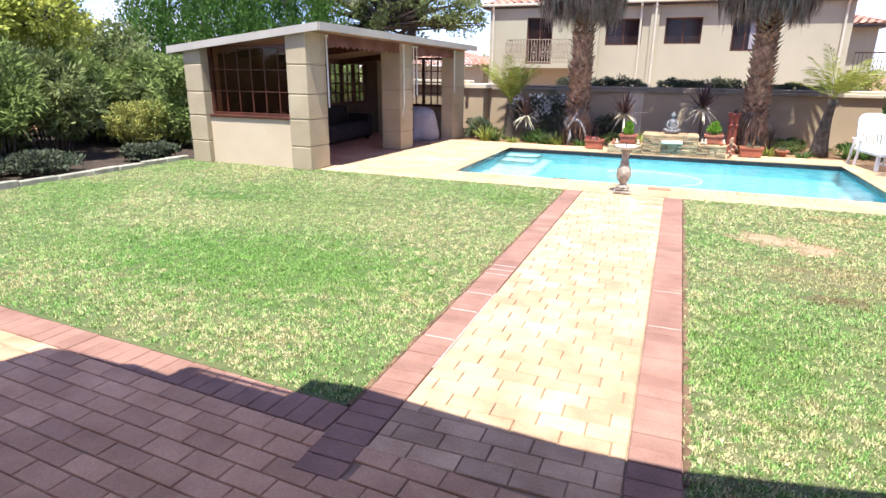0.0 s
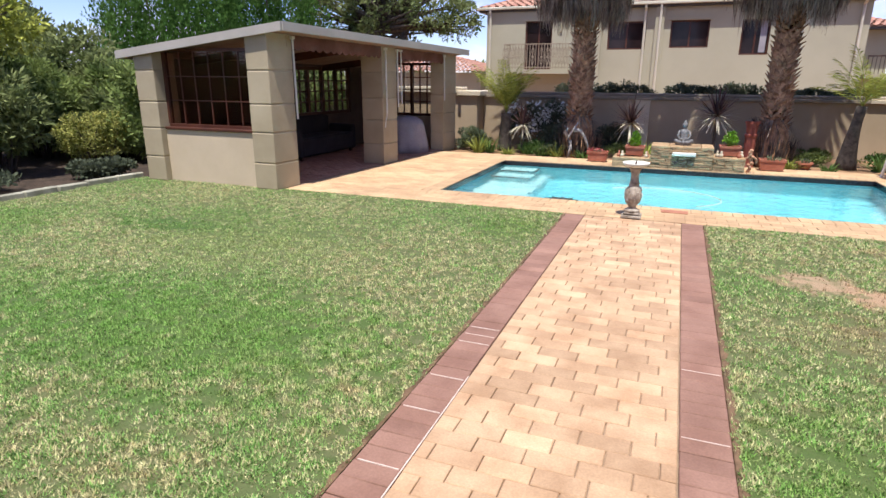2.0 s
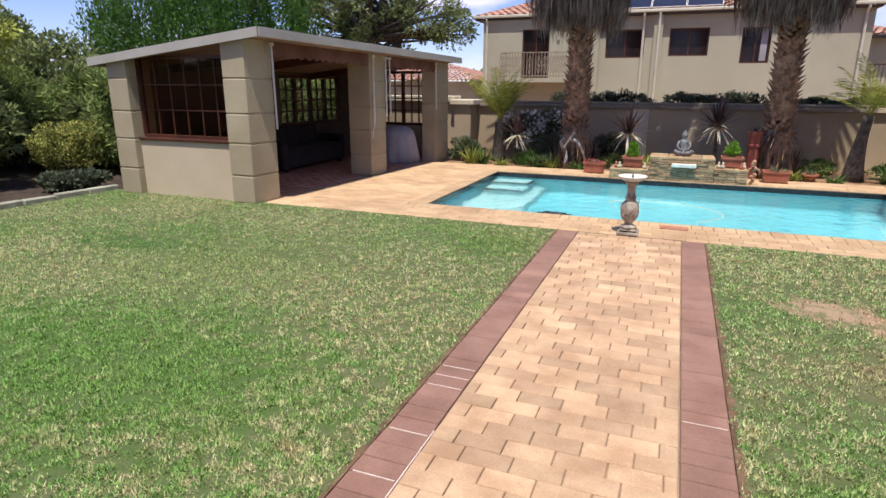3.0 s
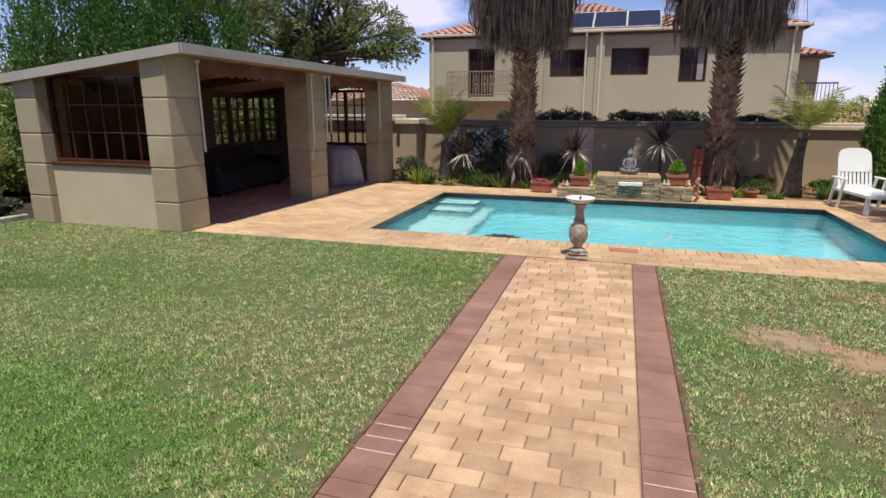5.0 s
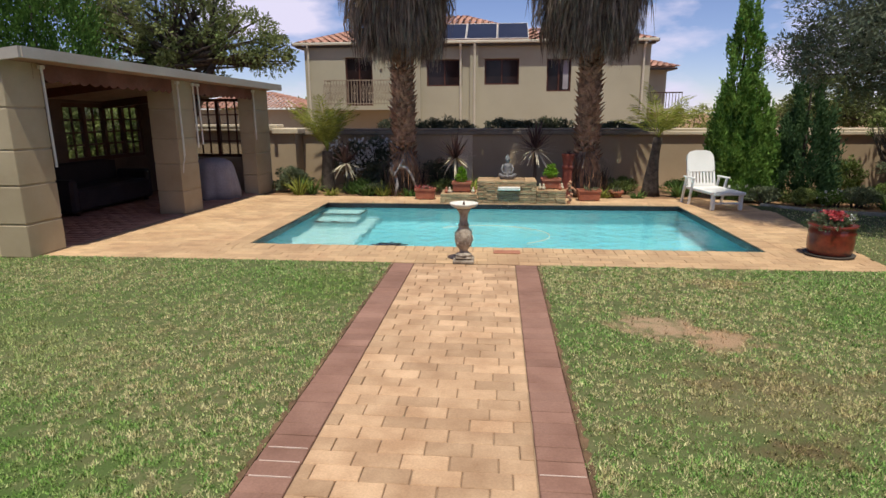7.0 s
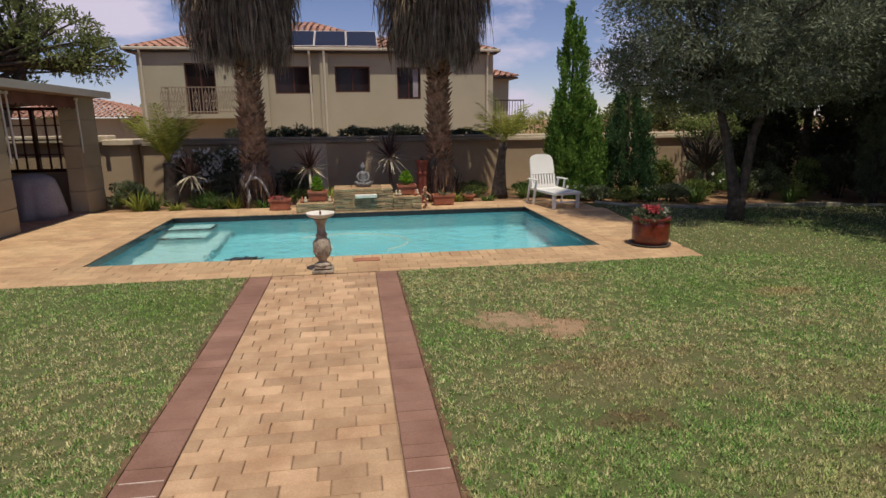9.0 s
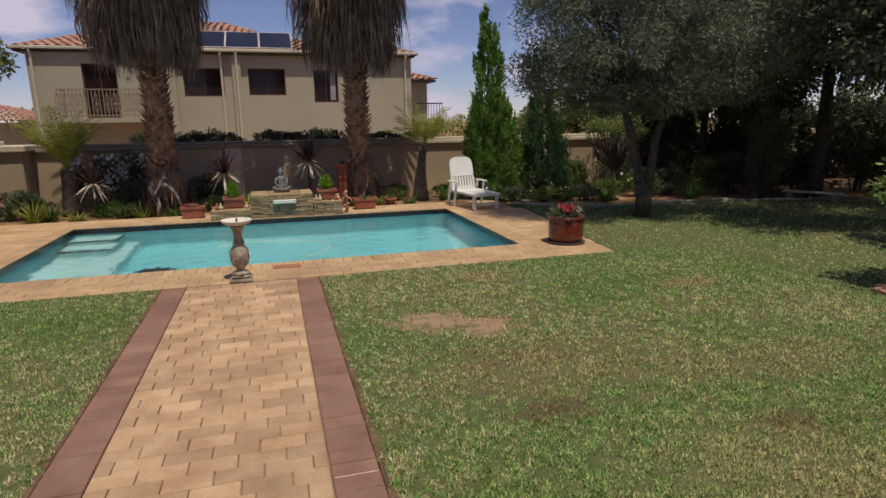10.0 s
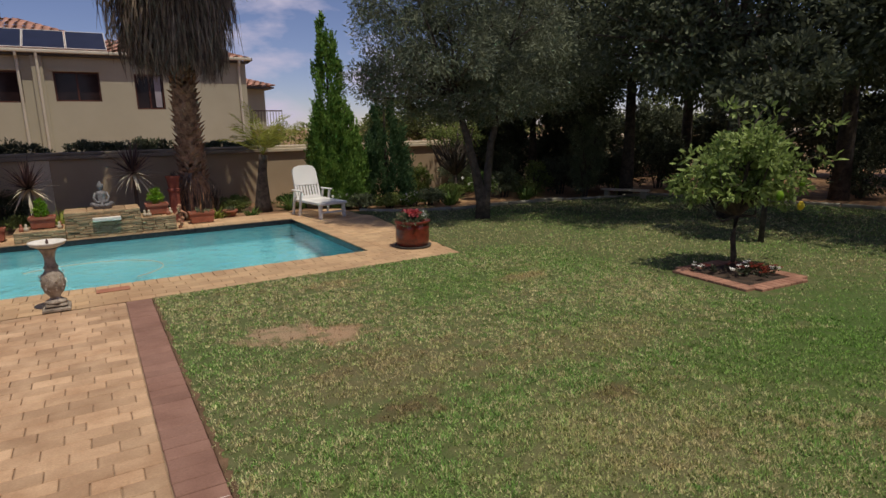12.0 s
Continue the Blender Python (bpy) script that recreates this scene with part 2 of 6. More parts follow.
def lawn_material(name, blade):
    m = bpy.data.materials.new(name)
    m.use_nodes = True
    n, l = m.node_tree.nodes, m.node_tree.links
    b = n["Principled BSDF"]
    b.inputs["Roughness"].default_value = 0.75
    b.inputs["Specular IOR Level"].default_value = 0.2
    g = n.new("ShaderNodeNewGeometry")
    flat = n.new("ShaderNodeVectorMath")
    flat.operation, flat.inputs[1].default_value = "MULTIPLY", (1, 1, 0)
    l.new(g.outputs["Position"], flat.inputs[0])

    def noise_ramp(scale, detail, a, z, ca, cz):
        t, r = n.new("ShaderNodeTexNoise"), n.new("ShaderNodeValToRGB")
        t.inputs["Scale"].default_value, t.inputs["Detail"].default_value, t.inputs["Roughness"].default_value = scale, detail, 0.65
        r.color_ramp.elements[0].position, r.color_ramp.elements[1].position = a, z
        r.color_ramp.elements[0].color, r.color_ramp.elements[1].color = (*ca, 1), (*cz, 1)
        l.new(flat.outputs[0], t.inputs["Vector"])
        l.new(t.outputs[0], r.inputs[0])
        return r

    def blend(fac, x, y):
        k = n.new("ShaderNodeMix")
        k.data_type = "RGBA"
        l.new(fac, k.inputs[0])
        for s, c in ((6, x), (7, y)):
            if isinstance(c, tuple):
                k.inputs[s].default_value = (*c, 1)
            else:
                l.new(c, k.inputs[s])
        return k.outputs[2]

    lush = noise_ramp(9, 3, 0.3, 0.7, (0.12, 0.255, 0.06), (0.24, 0.40, 0.12))
    dry = noise_ramp(14, 3, 0.3, 0.7, (0.37, 0.345, 0.18), (0.60, 0.555, 0.325))
    patch = noise_ramp(0.6, 4, 0.40, 0.56, (0.22, 0.22, 0.22), (0.95, 0.95, 0.95))
    fine = noise_ramp(15, 6, 0.42, 0.58, (0.1, 0.1, 0.1), (1, 1, 1))
    mul = n.new("ShaderNodeMath")
    mul.operation = "MULTIPLY"
    l.new(patch.outputs[0], mul.inputs[0])
    l.new(fine.outputs[0], mul.inputs[1])
    amount_dry = mul.outputs[0]
    if blade:
        few = n.new("ShaderNodeMath")
        few.operation, few.inputs[1].default_value = "SUBTRACT", -0.12
        l.new(mul.outputs[0], few.inputs[0])
        gap = n.new("ShaderNodeMath")
        gap.operation = "SUBTRACT"
        l.new(few.outputs[0], gap.inputs[0])
        l.new(g.outputs["Random Per Island"], gap.inputs[1])
        sharp = n.new("ShaderNodeMath")
        sharp.operation, sharp.use_clamp, sharp.inputs[1].default_value, sharp.inputs[2].default_value = "MULTIPLY_ADD", True, 3.0, 0.62
        l.new(gap.outputs[0], sharp.inputs[0])
        amount_dry = sharp.outputs[0]
    c = blend(amount_dry, lush.outputs[0], dry.outputs[0])
    mottle = noise_ramp(5, 5, 0.52, 0.64, (0, 0, 0), (1, 1, 1))
    thin = n.new("ShaderNodeMath")
    thin.operation = "MULTIPLY"
    l.new(patch.outputs[0], thin.inputs[0])
    l.new(mottle.outputs[0], thin.inputs[1])
    half = n.new("ShaderNodeMath")
    half.operation, half.inputs[1].default_value = "MULTIPLY", 0.6
    l.new(thin.outputs[0], half.inputs[0])
    c = blend(half.outputs[0], c, (0.38, 0.28, 0.16))
    # base goes to a dark thatch tone that also carries shade between tufts
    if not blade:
        c = blend(thatch_shade_share(n), c, (0.075, 0.085, 0.032))
    # a lush strip in the lawn and the worn patches of bare earth
    for cx, cy, rx, ry, amount, patch_colour in ((13.0, 5.6, 1.9, 1.3, 0.6, (0.14, 0.30, 0.06)), (10.8, 8.5, 1.3, 0.55, 0.5, (0.14, 0.29, 0.06)), (2.6, 5.4, 1.8, 0.9, 0.45, (0.14, 0.30, 0.06)), (3.9, 7.1, 1.5, 0.8, 0.4, (0.44, 0.41, 0.21)), (9.7, 5.5, 1.0, 0.7, 0.45, (0.44, 0.38, 0.20)), (8.95, 6.4, 0.24, 0.16, 0.7, (0.25, 0.155, 0.09)), (10.1, 5.9, 0.22, 0.14, 0.6, (0.27, 0.17, 0.10)), (3.6, 7.6, 1.7, 1.1, 0.4, (0.16, 0.29, 0.065)), (4.6, 5.6, 1.6, 1.0, 0.4, (0.16, 0.29, 0.065)), (5.0, 5.5, 1.5, 0.9, 0.6, (0.16, 0.30, 0.065)), (6.0, 8.9, 0.5, 0.8, 0.5, (0.15, 0.28, 0.05)), (8.3, 5.2, 0.45, 0.9, 0.6, (0.16, 0.29, 0.06)), (0.6, 7.0, 1.0, 0.9, 0.5, (0.16, 0.30, 0.065)), (11.5, 5.5, 1.4, 0.8, 0.5, (0.15, 0.27, 0.06)), (2.5, 7.55, 0.9, 0.30, 0.7, (0.12, 0.25, 0.055)), (9.1, 6.9, 1.0, 0.5, 0.55, (0.40, 0.33, 0.18)), (10.6, 6.6, 1.0, 0.35, 0.45, (0.42, 0.34, 0.18)), (8.68, 8.03, 0.34, 0.30, 1.0, (0.37, 0.26, 0.165)), (9.05, 7.78, 0.30, 0.24, 0.9, (0.40, 0.26, 0.165)), (9.0, 7.2, 0.5, 0.3, 0.25, (0.34, 0.21, 0.12)), (11.3, 8.35, 0.45, 0.16, 0.5, (0.56, 0.36, 0.22)), (9.6, 9.2, 0.4, 0.2, 0.4, (0.56, 0.36, 0.22))):
        # patches darkened in the base as well, for the shaded gaps
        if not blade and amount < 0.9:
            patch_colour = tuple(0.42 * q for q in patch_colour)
        s1, s2, ln, rr = n.new("ShaderNodeVectorMath"), n.new("ShaderNodeVectorMath"), n.new("ShaderNodeVectorMath"), n.new("ShaderNodeMapRange")
        s1.operation, s1.inputs[1].default_value = "SUBTRACT", (cx, cy, 0)
        s2.operation, s2.inputs[1].default_value = "DIVIDE", (rx, ry, 1)
        ln.operation = "LENGTH"
        l.new(flat.outputs[0], s1.inputs[0])
        l.new(s1.outputs[0], s2.inputs[0])
        l.new(s2.outputs[0], ln.inputs[0])
        w, ad = n.new("ShaderNodeTexNoise"), n.new("ShaderNodeMath")
        w.inputs["Scale"].default_value, w.inputs["Detail"].default_value = 7.0, 5.0
        l.new(flat.outputs[0], w.inputs["Vector"])
        ad.operation, ad.inputs[1].default_value = "MULTIPLY_ADD", 2.8
        l.new(w.outputs[0], ad.inputs[0])
        l.new(ln.outputs["Value"], ad.inputs[2])
        rr.inputs["From Min"].default_value, rr.inputs["From Max"].default_value = 1.75, 2.45
        rr.inputs["To Min"].default_value, rr.inputs["To Max"].default_value = amount, 0.0
        l.new(ad.outputs[0], rr.inputs["Value"])
        c = blend(rr.outputs[0], c, patch_colour)
    h = n.new("ShaderNodeHueSaturation")
    l.new(c, h.inputs["Color"])
    if blade:
        w = n.new("ShaderNodeMath")
        w.operation, w.inputs[1].default_value, w.inputs[2].default_value = "MULTIPLY_ADD", 1.3, 0.52
        many, rest = n.new("ShaderNodeMath"), n.new("ShaderNodeMath")
        many.operation, many.inputs[1].default_value, rest.operation = "MULTIPLY", 37.7, "FRACT"
        l.new(g.outputs["Random Per Island"], many.inputs[0])
        l.new(many.outputs[0], rest.inputs[0])
        l.new(rest.outputs[0], w.inputs[0])
        l.new(w.outputs[0], h.inputs["Value"])
        t, s = n.new("ShaderNodeBsdfTranslucent"), n.new("ShaderNodeMixShader")
        s.inputs[0].default_value = 0.3
        l.new(h.outputs[0], t.inputs[0])
        l.new(b.outputs[0], s.inputs[1])
        l.new(t.outputs[0], s.inputs[2])
        l.new(s.outputs[0], n["Material Output"].inputs[0])
    else:
        h.inputs["Value"].default_value = 1.0
        bp, nz = n.new("ShaderNodeBump"), n.new("ShaderNodeTexNoise")
        nz.inputs["Scale"].default_value, nz.inputs["Detail"].default_value = 60, 4
        bp.inputs["Strength"].default_value, bp.inputs["Distance"].default_value = 0.8, 0.02
        l.new(flat.outputs[0], nz.inputs["Vector"])
        l.new(nz.outputs[0], bp.inputs["Height"])
        l.new(bp.outputs[0], b.inputs["Normal"])
    l.new(h.outputs[0], b.inputs["Base Color"])
    return m


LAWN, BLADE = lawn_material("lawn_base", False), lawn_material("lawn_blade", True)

WATER = bpy.data.materials.new("water")
WATER.use_nodes = True
wb = WATER.node_tree.nodes["Principled BSDF"]
wb.inputs["Base Color"].default_value = (0.86, 0.98, 1.0, 1)
wb.inputs["Roughness"].default_value, wb.inputs["IOR"].default_value, wb.inputs["Transmission Weight"].default_value = 0.02, 1.33, 1.0
wnz, wbp = WATER.node_tree.nodes.new("ShaderNodeTexNoise"), WATER.node_tree.nodes.new("ShaderNodeBump")
wnz.inputs["Scale"].default_value, wnz.inputs["Detail"].default_value = 5.5, 4.0
wbp.inputs["Strength"].default_value, wbp.inputs["Distance"].default_value = 0.75, 0.025
wgeo = WATER.node_tree.nodes.new("ShaderNodeNewGeometry")
WATER.node_tree.links.new(wgeo.outputs["Position"], wnz.inputs["Vector"])
WATER.node_tree.links.new(wnz.outputs[0], wbp.inputs["Height"])
WATER.node_tree.links.new(wbp.outputs[0], wb.inputs["Normal"])

GLASS = bpy.data.materials.new("window_glass")
GLASS.use_nodes = True
gb = GLASS.node_tree.nodes["Principled BSDF"]
gb.inputs["Roughness"].default_value, gb.inputs["Transmission Weight"].default_value, gb.inputs["IOR"].default_value = 0.02, 1.0, 1.3


# ---- mesh helpers ----
def thing(name, label, category, group="", kind="", at=(0, 0, 0), rz=0.0):
    ob = new(name)
    ob.matrix_basis = pose(*at, 0, 0, rz)
    return tagged(ob, label, category, group, kind)


def part(name, bm, material, parent=None, label="", smooth=False):
    me = bpy.data.meshes.new(name)
    bm.to_mesh(me)
    bm.free()
    me.materials.append(material)
    if smooth:
        me.shade_smooth()
    ob = new(name, me)
    if parent:
        ob.parent = parent
    return tagged(ob, label) if label else ob


def box(bm, x0, x1, y0, y1, z0, z1, m=None, bevel=0.0):
    r = bmesh.ops.create_cube(bm, size=1.0, matrix=Matrix.Translation(((x0 + x1) / 2, (y0 + y1) / 2, (z0 + z1) / 2)) @ Matrix.Diagonal((x1 - x0, y1 - y0, z1 - z0, 1)))
    vs = r["verts"]
    if bevel:
        es = list({e for v in vs for e in v.link_edges})
        o = bmesh.ops.bevel(bm, geom=es, offset=bevel, segments=1, affect="EDGES")
        vs = list({v for f in o["faces"] for v in f.verts} | {v for v in vs if v.is_valid})
    if m is not None:
        bmesh.ops.transform(bm, matrix=m, verts=vs)
    return vs


def boxed(*args, m=None, bevel=0.0):
    bm = bmesh.new()
    box(bm, *args, m=m, bevel=bevel)
    return bm


def tube(bm, pts, radii, sides=8, cap=True):
    pts = [Vector(p) for p in pts]
    if not isinstance(radii, (list, tuple)):
        radii = [radii] * len(pts)
    rings = []
    for i, p in enumerate(pts):
        d = (pts[min(i + 1, len(pts) - 1)] - pts[max(i - 1, 0)]).normalized()
        q = d.to_track_quat("Z", "Y")
        rings.append([bm.verts.new(p + q @ Vector((math.cos(a) * radii[i], math.sin(a) * radii[i], 0))) for a in (2 * math.pi * k / sides for k in range(sides))])
    for a, b in zip(rings, rings[1:]):
        for k in range(sides):
            bm.faces.new((a[k], a[(k + 1) % sides], b[(k + 1) % sides], b[k]))
    if cap:
        bm.faces.new(rings[0][::-1])
        bm.faces.new(rings[-1])


def lathe(bm, prof, sides=24, wob=None):
    rings = []
    for r, z in prof:
        rings.append([bm.verts.new(((r * (wob(a, z) if wob else 1)) * math.cos(a), (r * (wob(a, z) if wob else 1)) * math.sin(a), z)) for a in (2 * math.pi * k / sides for k in range(sides))])
    for a, b in zip(rings, rings[1:]):
        for k in range(sides):
            bm.faces.new((a[k], a[(k + 1) % sides], b[(k + 1) % sides], b[k]))
    bm.faces.new(rings[0][::-1])
    bm.faces.new(rings[-1])
    return bm


def quick(name, verts, faces, material, parent=None, label=""):
    me = bpy.data.meshes.new(name)
    verts, faces = np.asarray(verts, dtype=np.float32), np.asarray(faces, dtype=np.int32)
    k = faces.shape[1]
    me.vertices.add(len(verts))
    me.vertices.foreach_set("co", verts.ravel())
    me.loops.add(faces.size)
    me.loops.foreach_set("vertex_index", faces.ravel())
    me.polygons.add(len(faces))
    me.polygons.foreach_set("loop_start", np.arange(0, faces.size, k, dtype=np.int32))
    me.update(calc_edges=True)
    me.validate()
    me.materials.append(material)
    ob = new(name, me)
    if parent:
        ob.parent = parent
    return tagged(ob, label) if label else ob


def unit(v):
    return v / np.maximum(np.linalg.norm(v, axis=1, keepdims=True), 1e-6)


def leaf_arrays(rng, pos, out, size, aspect, hang=0.0, up=0.0):
    """Pointed leaves at pos: their long axis leans along out, down by hang, up by up."""
    n = len(pos)
    d = unit(out * 0.9 + rng.normal(0, 0.55, (n, 3)) + np.array([0, 0, up - hang]))
    s = unit(np.cross(d, rng.normal(0, 1, (n, 3))))
    ln = (size * rng.uniform(0.6, 1.3, n))[:, None]
    w = ln * aspect * 0.5
    v = np.stack([pos, pos + d * ln * 0.5 + s * w, pos + d * ln, pos + d * ln * 0.5 - s * w], axis=1).reshape(-1, 3)
    return v, np.arange(4 * n).reshape(-1, 4)


def crown_points(rng, blobs, n, sub=26, subr=0.34, shell=0.45):
    """Points on many small clumps that sit on larger ellipsoids."""
    vol = np.array([b[3] * b[4] + b[4] * b[5] for b in blobs])
    pos, out = [], []
    for b, share in zip(blobs, vol / vol.sum()):
        c, r = np.array(b[:3]), np.array(b[3:])
        d = unit(rng.normal(0, 1, (sub, 3)))
        cc = c + d * r * rng.uniform(0.45, 0.92, (sub, 1))
        rr = subr * rng.uniform(0.6, 1.25, (sub, 1)) * r
        m = int(n * share)
        idx = rng.integers(0, sub, m)
        e = unit(rng.normal(0, 1, (m, 3)))
        pos.append(cc[idx] + e * rr[idx] * rng.uniform(shell, 1.0, (m, 1)))
        out.append(unit(e + d[idx] * 0.7))
    return np.concatenate(pos), np.concatenate(out)


def crown(name, blobs, n, size, material, parent, seed, aspect=0.45, hang=0.0, up=0.0, sub=26, subr=0.34, label="", floor=0.02):
    rng = np.random.default_rng(seed)
    pos, out = crown_points(rng, blobs, n, sub, subr)
    keep = pos[:, 2] > floor + size
    v, f = leaf_arrays(rng, pos[keep], out[keep], size, aspect, hang, up)
    v[:, 2] = np.maximum(v[:, 2], floor)
    return quick(name, v, f, material, parent, label)


def blades(name, n, length, width, material, parent, seed, spread=60, droop=0.5, base=(0, 0, 0), rbase=0.05, tilt0=5, segs=4):
    """A rosette of arching strap leaves."""
    rng = np.random.default_rng(seed)
    verts, faces = [], []
    for i in range(n):
        a, t = rng.uniform(0, 2 * math.pi), radians(rng.uniform(tilt0, spread))
        ln, h = length * rng.uniform(0.7, 1.1), np.array([math.cos(a), math.sin(a), 0])
        side = np.array([-math.sin(a), math.cos(a), 0])
        p = np.array(base, dtype=float) + h * rbase * rng.uniform(0, 1)
        k0 = len(verts)
        for s in range(segs + 1):
            w = width * (0.5 + 0.5 * math.sin(math.pi * min(1, s / segs + 0.3))) * (1 - (s / segs) ** 3) + 0.0015
            verts += [p - side * w / 2, p + side * w / 2]
            d = h * math.sin(t) + np.array([0, 0, math.cos(t)])
            p = p + d * ln / segs
            t += radians(droop * 90 / segs) * rng.uniform(0.7, 1.3)
            p[2] = max(p[2], 0.01)
            if s:
                faces.append((k0 + 2 * s - 2, k0 + 2 * s - 1, k0 + 2 * s + 1, k0 + 2 * s))
    return quick(name, verts, faces, material, parent)


# ---- measures of the plan ----
PX0, PX1, PX2, PX3 = 6.42, 6.64, 7.69, 7.91
PY0, PY1 = 4.08, 9.74
POOL = (4.50, 10.52, 10.50, 13.88)
PAT_R = 11.42
BED_Y = 14.75
WALL_Y = 17.0
OFF = lambda v: 0.075 * max(0.0, v)

# ---- ground ----
def rect_ring(bm, X0, X1, Y0, Y1, holes_x, holes_y, z, skip):
    xs, ys = sorted({X0, X1, *holes_x}), sorted({Y0, Y1, *holes_y})
    vs = {(x, y): bm.verts.new((x, y, z)) for x in xs for y in ys}
    for a, b in zip(xs, xs[1:]):
        for c, d in zip(ys, ys[1:]):
            if not any(s[0] <= a and b <= s[1] and s[2] <= c and d <= s[3] for s in skip):
                bm.faces.new((vs[a, c], vs[b, c], vs[b, d], vs[a, d]))
    return bm


POOLR = (POOL[0], POOL[1], POOL[2], POOL[3])
ground = part("ground", rect_ring(bmesh.new(), -900, 900, -900, 900, POOLR[:2], POOLR[2:], -0.05, [POOLR]), SOIL)
tagged(ground, "reddish brown garden soil", kind="structure")
EDGE = lambda x: 3.895 - 0.066 * (x - PX0)


def sheet(pts, z0=-0.04, z1=-0.004):
    bm = bmesh.new()
    top = [bm.verts.new((x, y, z1)) for x, y in pts]
    low = [bm.verts.new((x, y, z0)) for x, y in pts]
    bm.faces.new(top)
    for i in range(len(pts)):
        bm.faces.new((top[i - 1], low[i - 1], low[i], top[i]))
    return bm


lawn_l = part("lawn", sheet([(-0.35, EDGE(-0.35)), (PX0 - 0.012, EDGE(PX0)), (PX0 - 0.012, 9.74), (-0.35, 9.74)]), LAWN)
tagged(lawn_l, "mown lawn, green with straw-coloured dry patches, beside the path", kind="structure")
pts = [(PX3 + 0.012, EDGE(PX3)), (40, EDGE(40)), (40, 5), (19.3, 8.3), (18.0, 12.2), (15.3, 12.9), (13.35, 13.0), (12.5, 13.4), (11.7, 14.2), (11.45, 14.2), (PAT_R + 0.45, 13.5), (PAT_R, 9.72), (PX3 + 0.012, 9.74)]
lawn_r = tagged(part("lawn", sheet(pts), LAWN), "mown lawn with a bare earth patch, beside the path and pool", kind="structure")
bm = bmesh.new()
box(bm, -6.0, PX0 - 0.002, -3, 4.5, -0.045, -0.012)
box(bm, PX0, 25, -3, 4.075, -0.0455, -0.0125)
box(bm, PX0 + 0.002, PX3 - 0.002, 4.08, 9.73, -0.046, -0.0135)
tagged(part("path_bed", bm, JOINT), "sandy bedding between the pavers", kind="structure")
bm = rect_ring(bmesh.new(), 2.2, PAT_R, 9.745, BED_Y, POOLR[:2], POOLR[2:], -0.012, [POOLR])
box(bm, -0.05, 2.6, 9.8, 15.6, -0.045, -0.004)
bm.faces.new([bm.verts.new(p) for p in ((PAT_R + 0.001, 9.745, -0.0125), (PAT_R + 0.44, 13.5, -0.0125), (PAT_R + 0.2, BED_Y, -0.0125), (PAT_R + 0.001, BED_Y, -0.0125))])
tagged(part("pool_deck_bed", bm, JOINT), "sandy bedding below the pool deck", kind="structure")

# ---- pool ----
x0, x1, y0, y1 = POOL
pool = thing("pool", "rectangular swimming pool with turquoise water and dark waterline tiles", "swimming pool", kind="structure")
bm = bmesh.new()
D = -1.35
for a, b, c, d in (((x0, y0), (x1, y0), -0.155, D), ((x1, y0), (x1, y1), -0.155, D), ((x1, y1), (x0, y1), -0.155, D), ((x0, y1), (x0, y0), -0.155, D)):
    bm.faces.new([bm.verts.new(p) for p in ((*a, c), (*a, d), (*b, d), (*b, c))])
bm.faces.new([bm.verts.new(p) for p in ((x0, y0, D), (x1, y0, D), (x1, y1, D), (x0, y1, D))])
part("basin", bm, BASIN, pool)
bm = bmesh.new()
w = 0.012
box(bm, x0, x1, y0, y0 + w, -0.17, -0.012)
box(bm, x0, x1, y1 - w, y1, -0.17, -0.012)
box(bm, x0, x0 + w, y0 + w, y1 - w, -0.17, -0.012)
box(bm, x1 - w, x1, y0 + w, y1 - w, -0.17, -0.012)
part("waterline_tiles", bm, WLINE, pool, "dark blue glazed waterline tiles")
part("bench", boxed(x0 + 0.013, x0 + 0.95, y0 + 0.013, y1 - 0.013, D + 0.01, -0.95, bevel=0.02), STEPM, pool)
for k, (a, b, c, material) in enumerate(((x0 + 0.06, x0 + 0.74, -0.235, STEPM), (x0 + 0.06, x0 + 0.74, -0.52, STEPM))):
    yy = y1 - 0.14 - 0.42 * k
    part("step", boxed(a, b, yy - 0.42, yy, -0.945, c, bevel=0.02), material, pool)
    bm = bmesh.new()
    box(bm, a - 0.004, b, yy - 0.448, yy - 0.418, c - 0.05, c + 0.004)
    if k == 0:
        box(bm, b - 0.03, b + 0.006, yy - 0.415, yy, c - 0.05, c + 0.004)
    part("step_nosing", bm, WLINE, pool, "dark tiled step edge")
part("bench_nosing", boxed(x0 + 0.3, x0 + 1.0, y0 + 0.15, y0 + 0.19, -0.99, -0.944), WLINE, pool)
bm = bmesh.new()
box(bm, x0 + 0.013, x1 - 0.013, y0 + 0.013, y1 - 0.013, -1.2, -0.075)
bmesh.ops.delete(bm, geom=[f for f in bm.faces if f.normal.z < 0.5], context="FACES")
wat = tagged(part("water", bm, WATER), "clear rippled turquoise pool water", kind="structure")
wat.visible_shadow = False

bm = bmesh.new()
arc = [(7.35 + 0.85 * math.cos(a), 11.6 + 0.65 * math.sin(a), -0.07) for a in np.linspace(-0.9, 2.4, 26)]
tube(bm, arc, 0.006, 6)
hose = tagged(part("pool_hose", bm, CAPM), "thin pale pool cleaner hose floating in the pool", category="hose")
cl_ob = thing("pool_cleaner", "dark pool cleaner clinging to the pool wall under water", "pool cleaner", at=(6.12, 10.98, -0.26))
part("body", boxed(-0.16, 0.16, -0.12, 0.12, 0.0, 0.14, bevel=0.04), WLINE, cl_ob)
bm = bmesh.new()
for k in range(12):
    a = k * math.pi / 6
    box(bm, 0.16, 0.27, -0.02, 0.02, 0.0, 0.02, m=Matrix.Rotation(a, 4, "Z"))
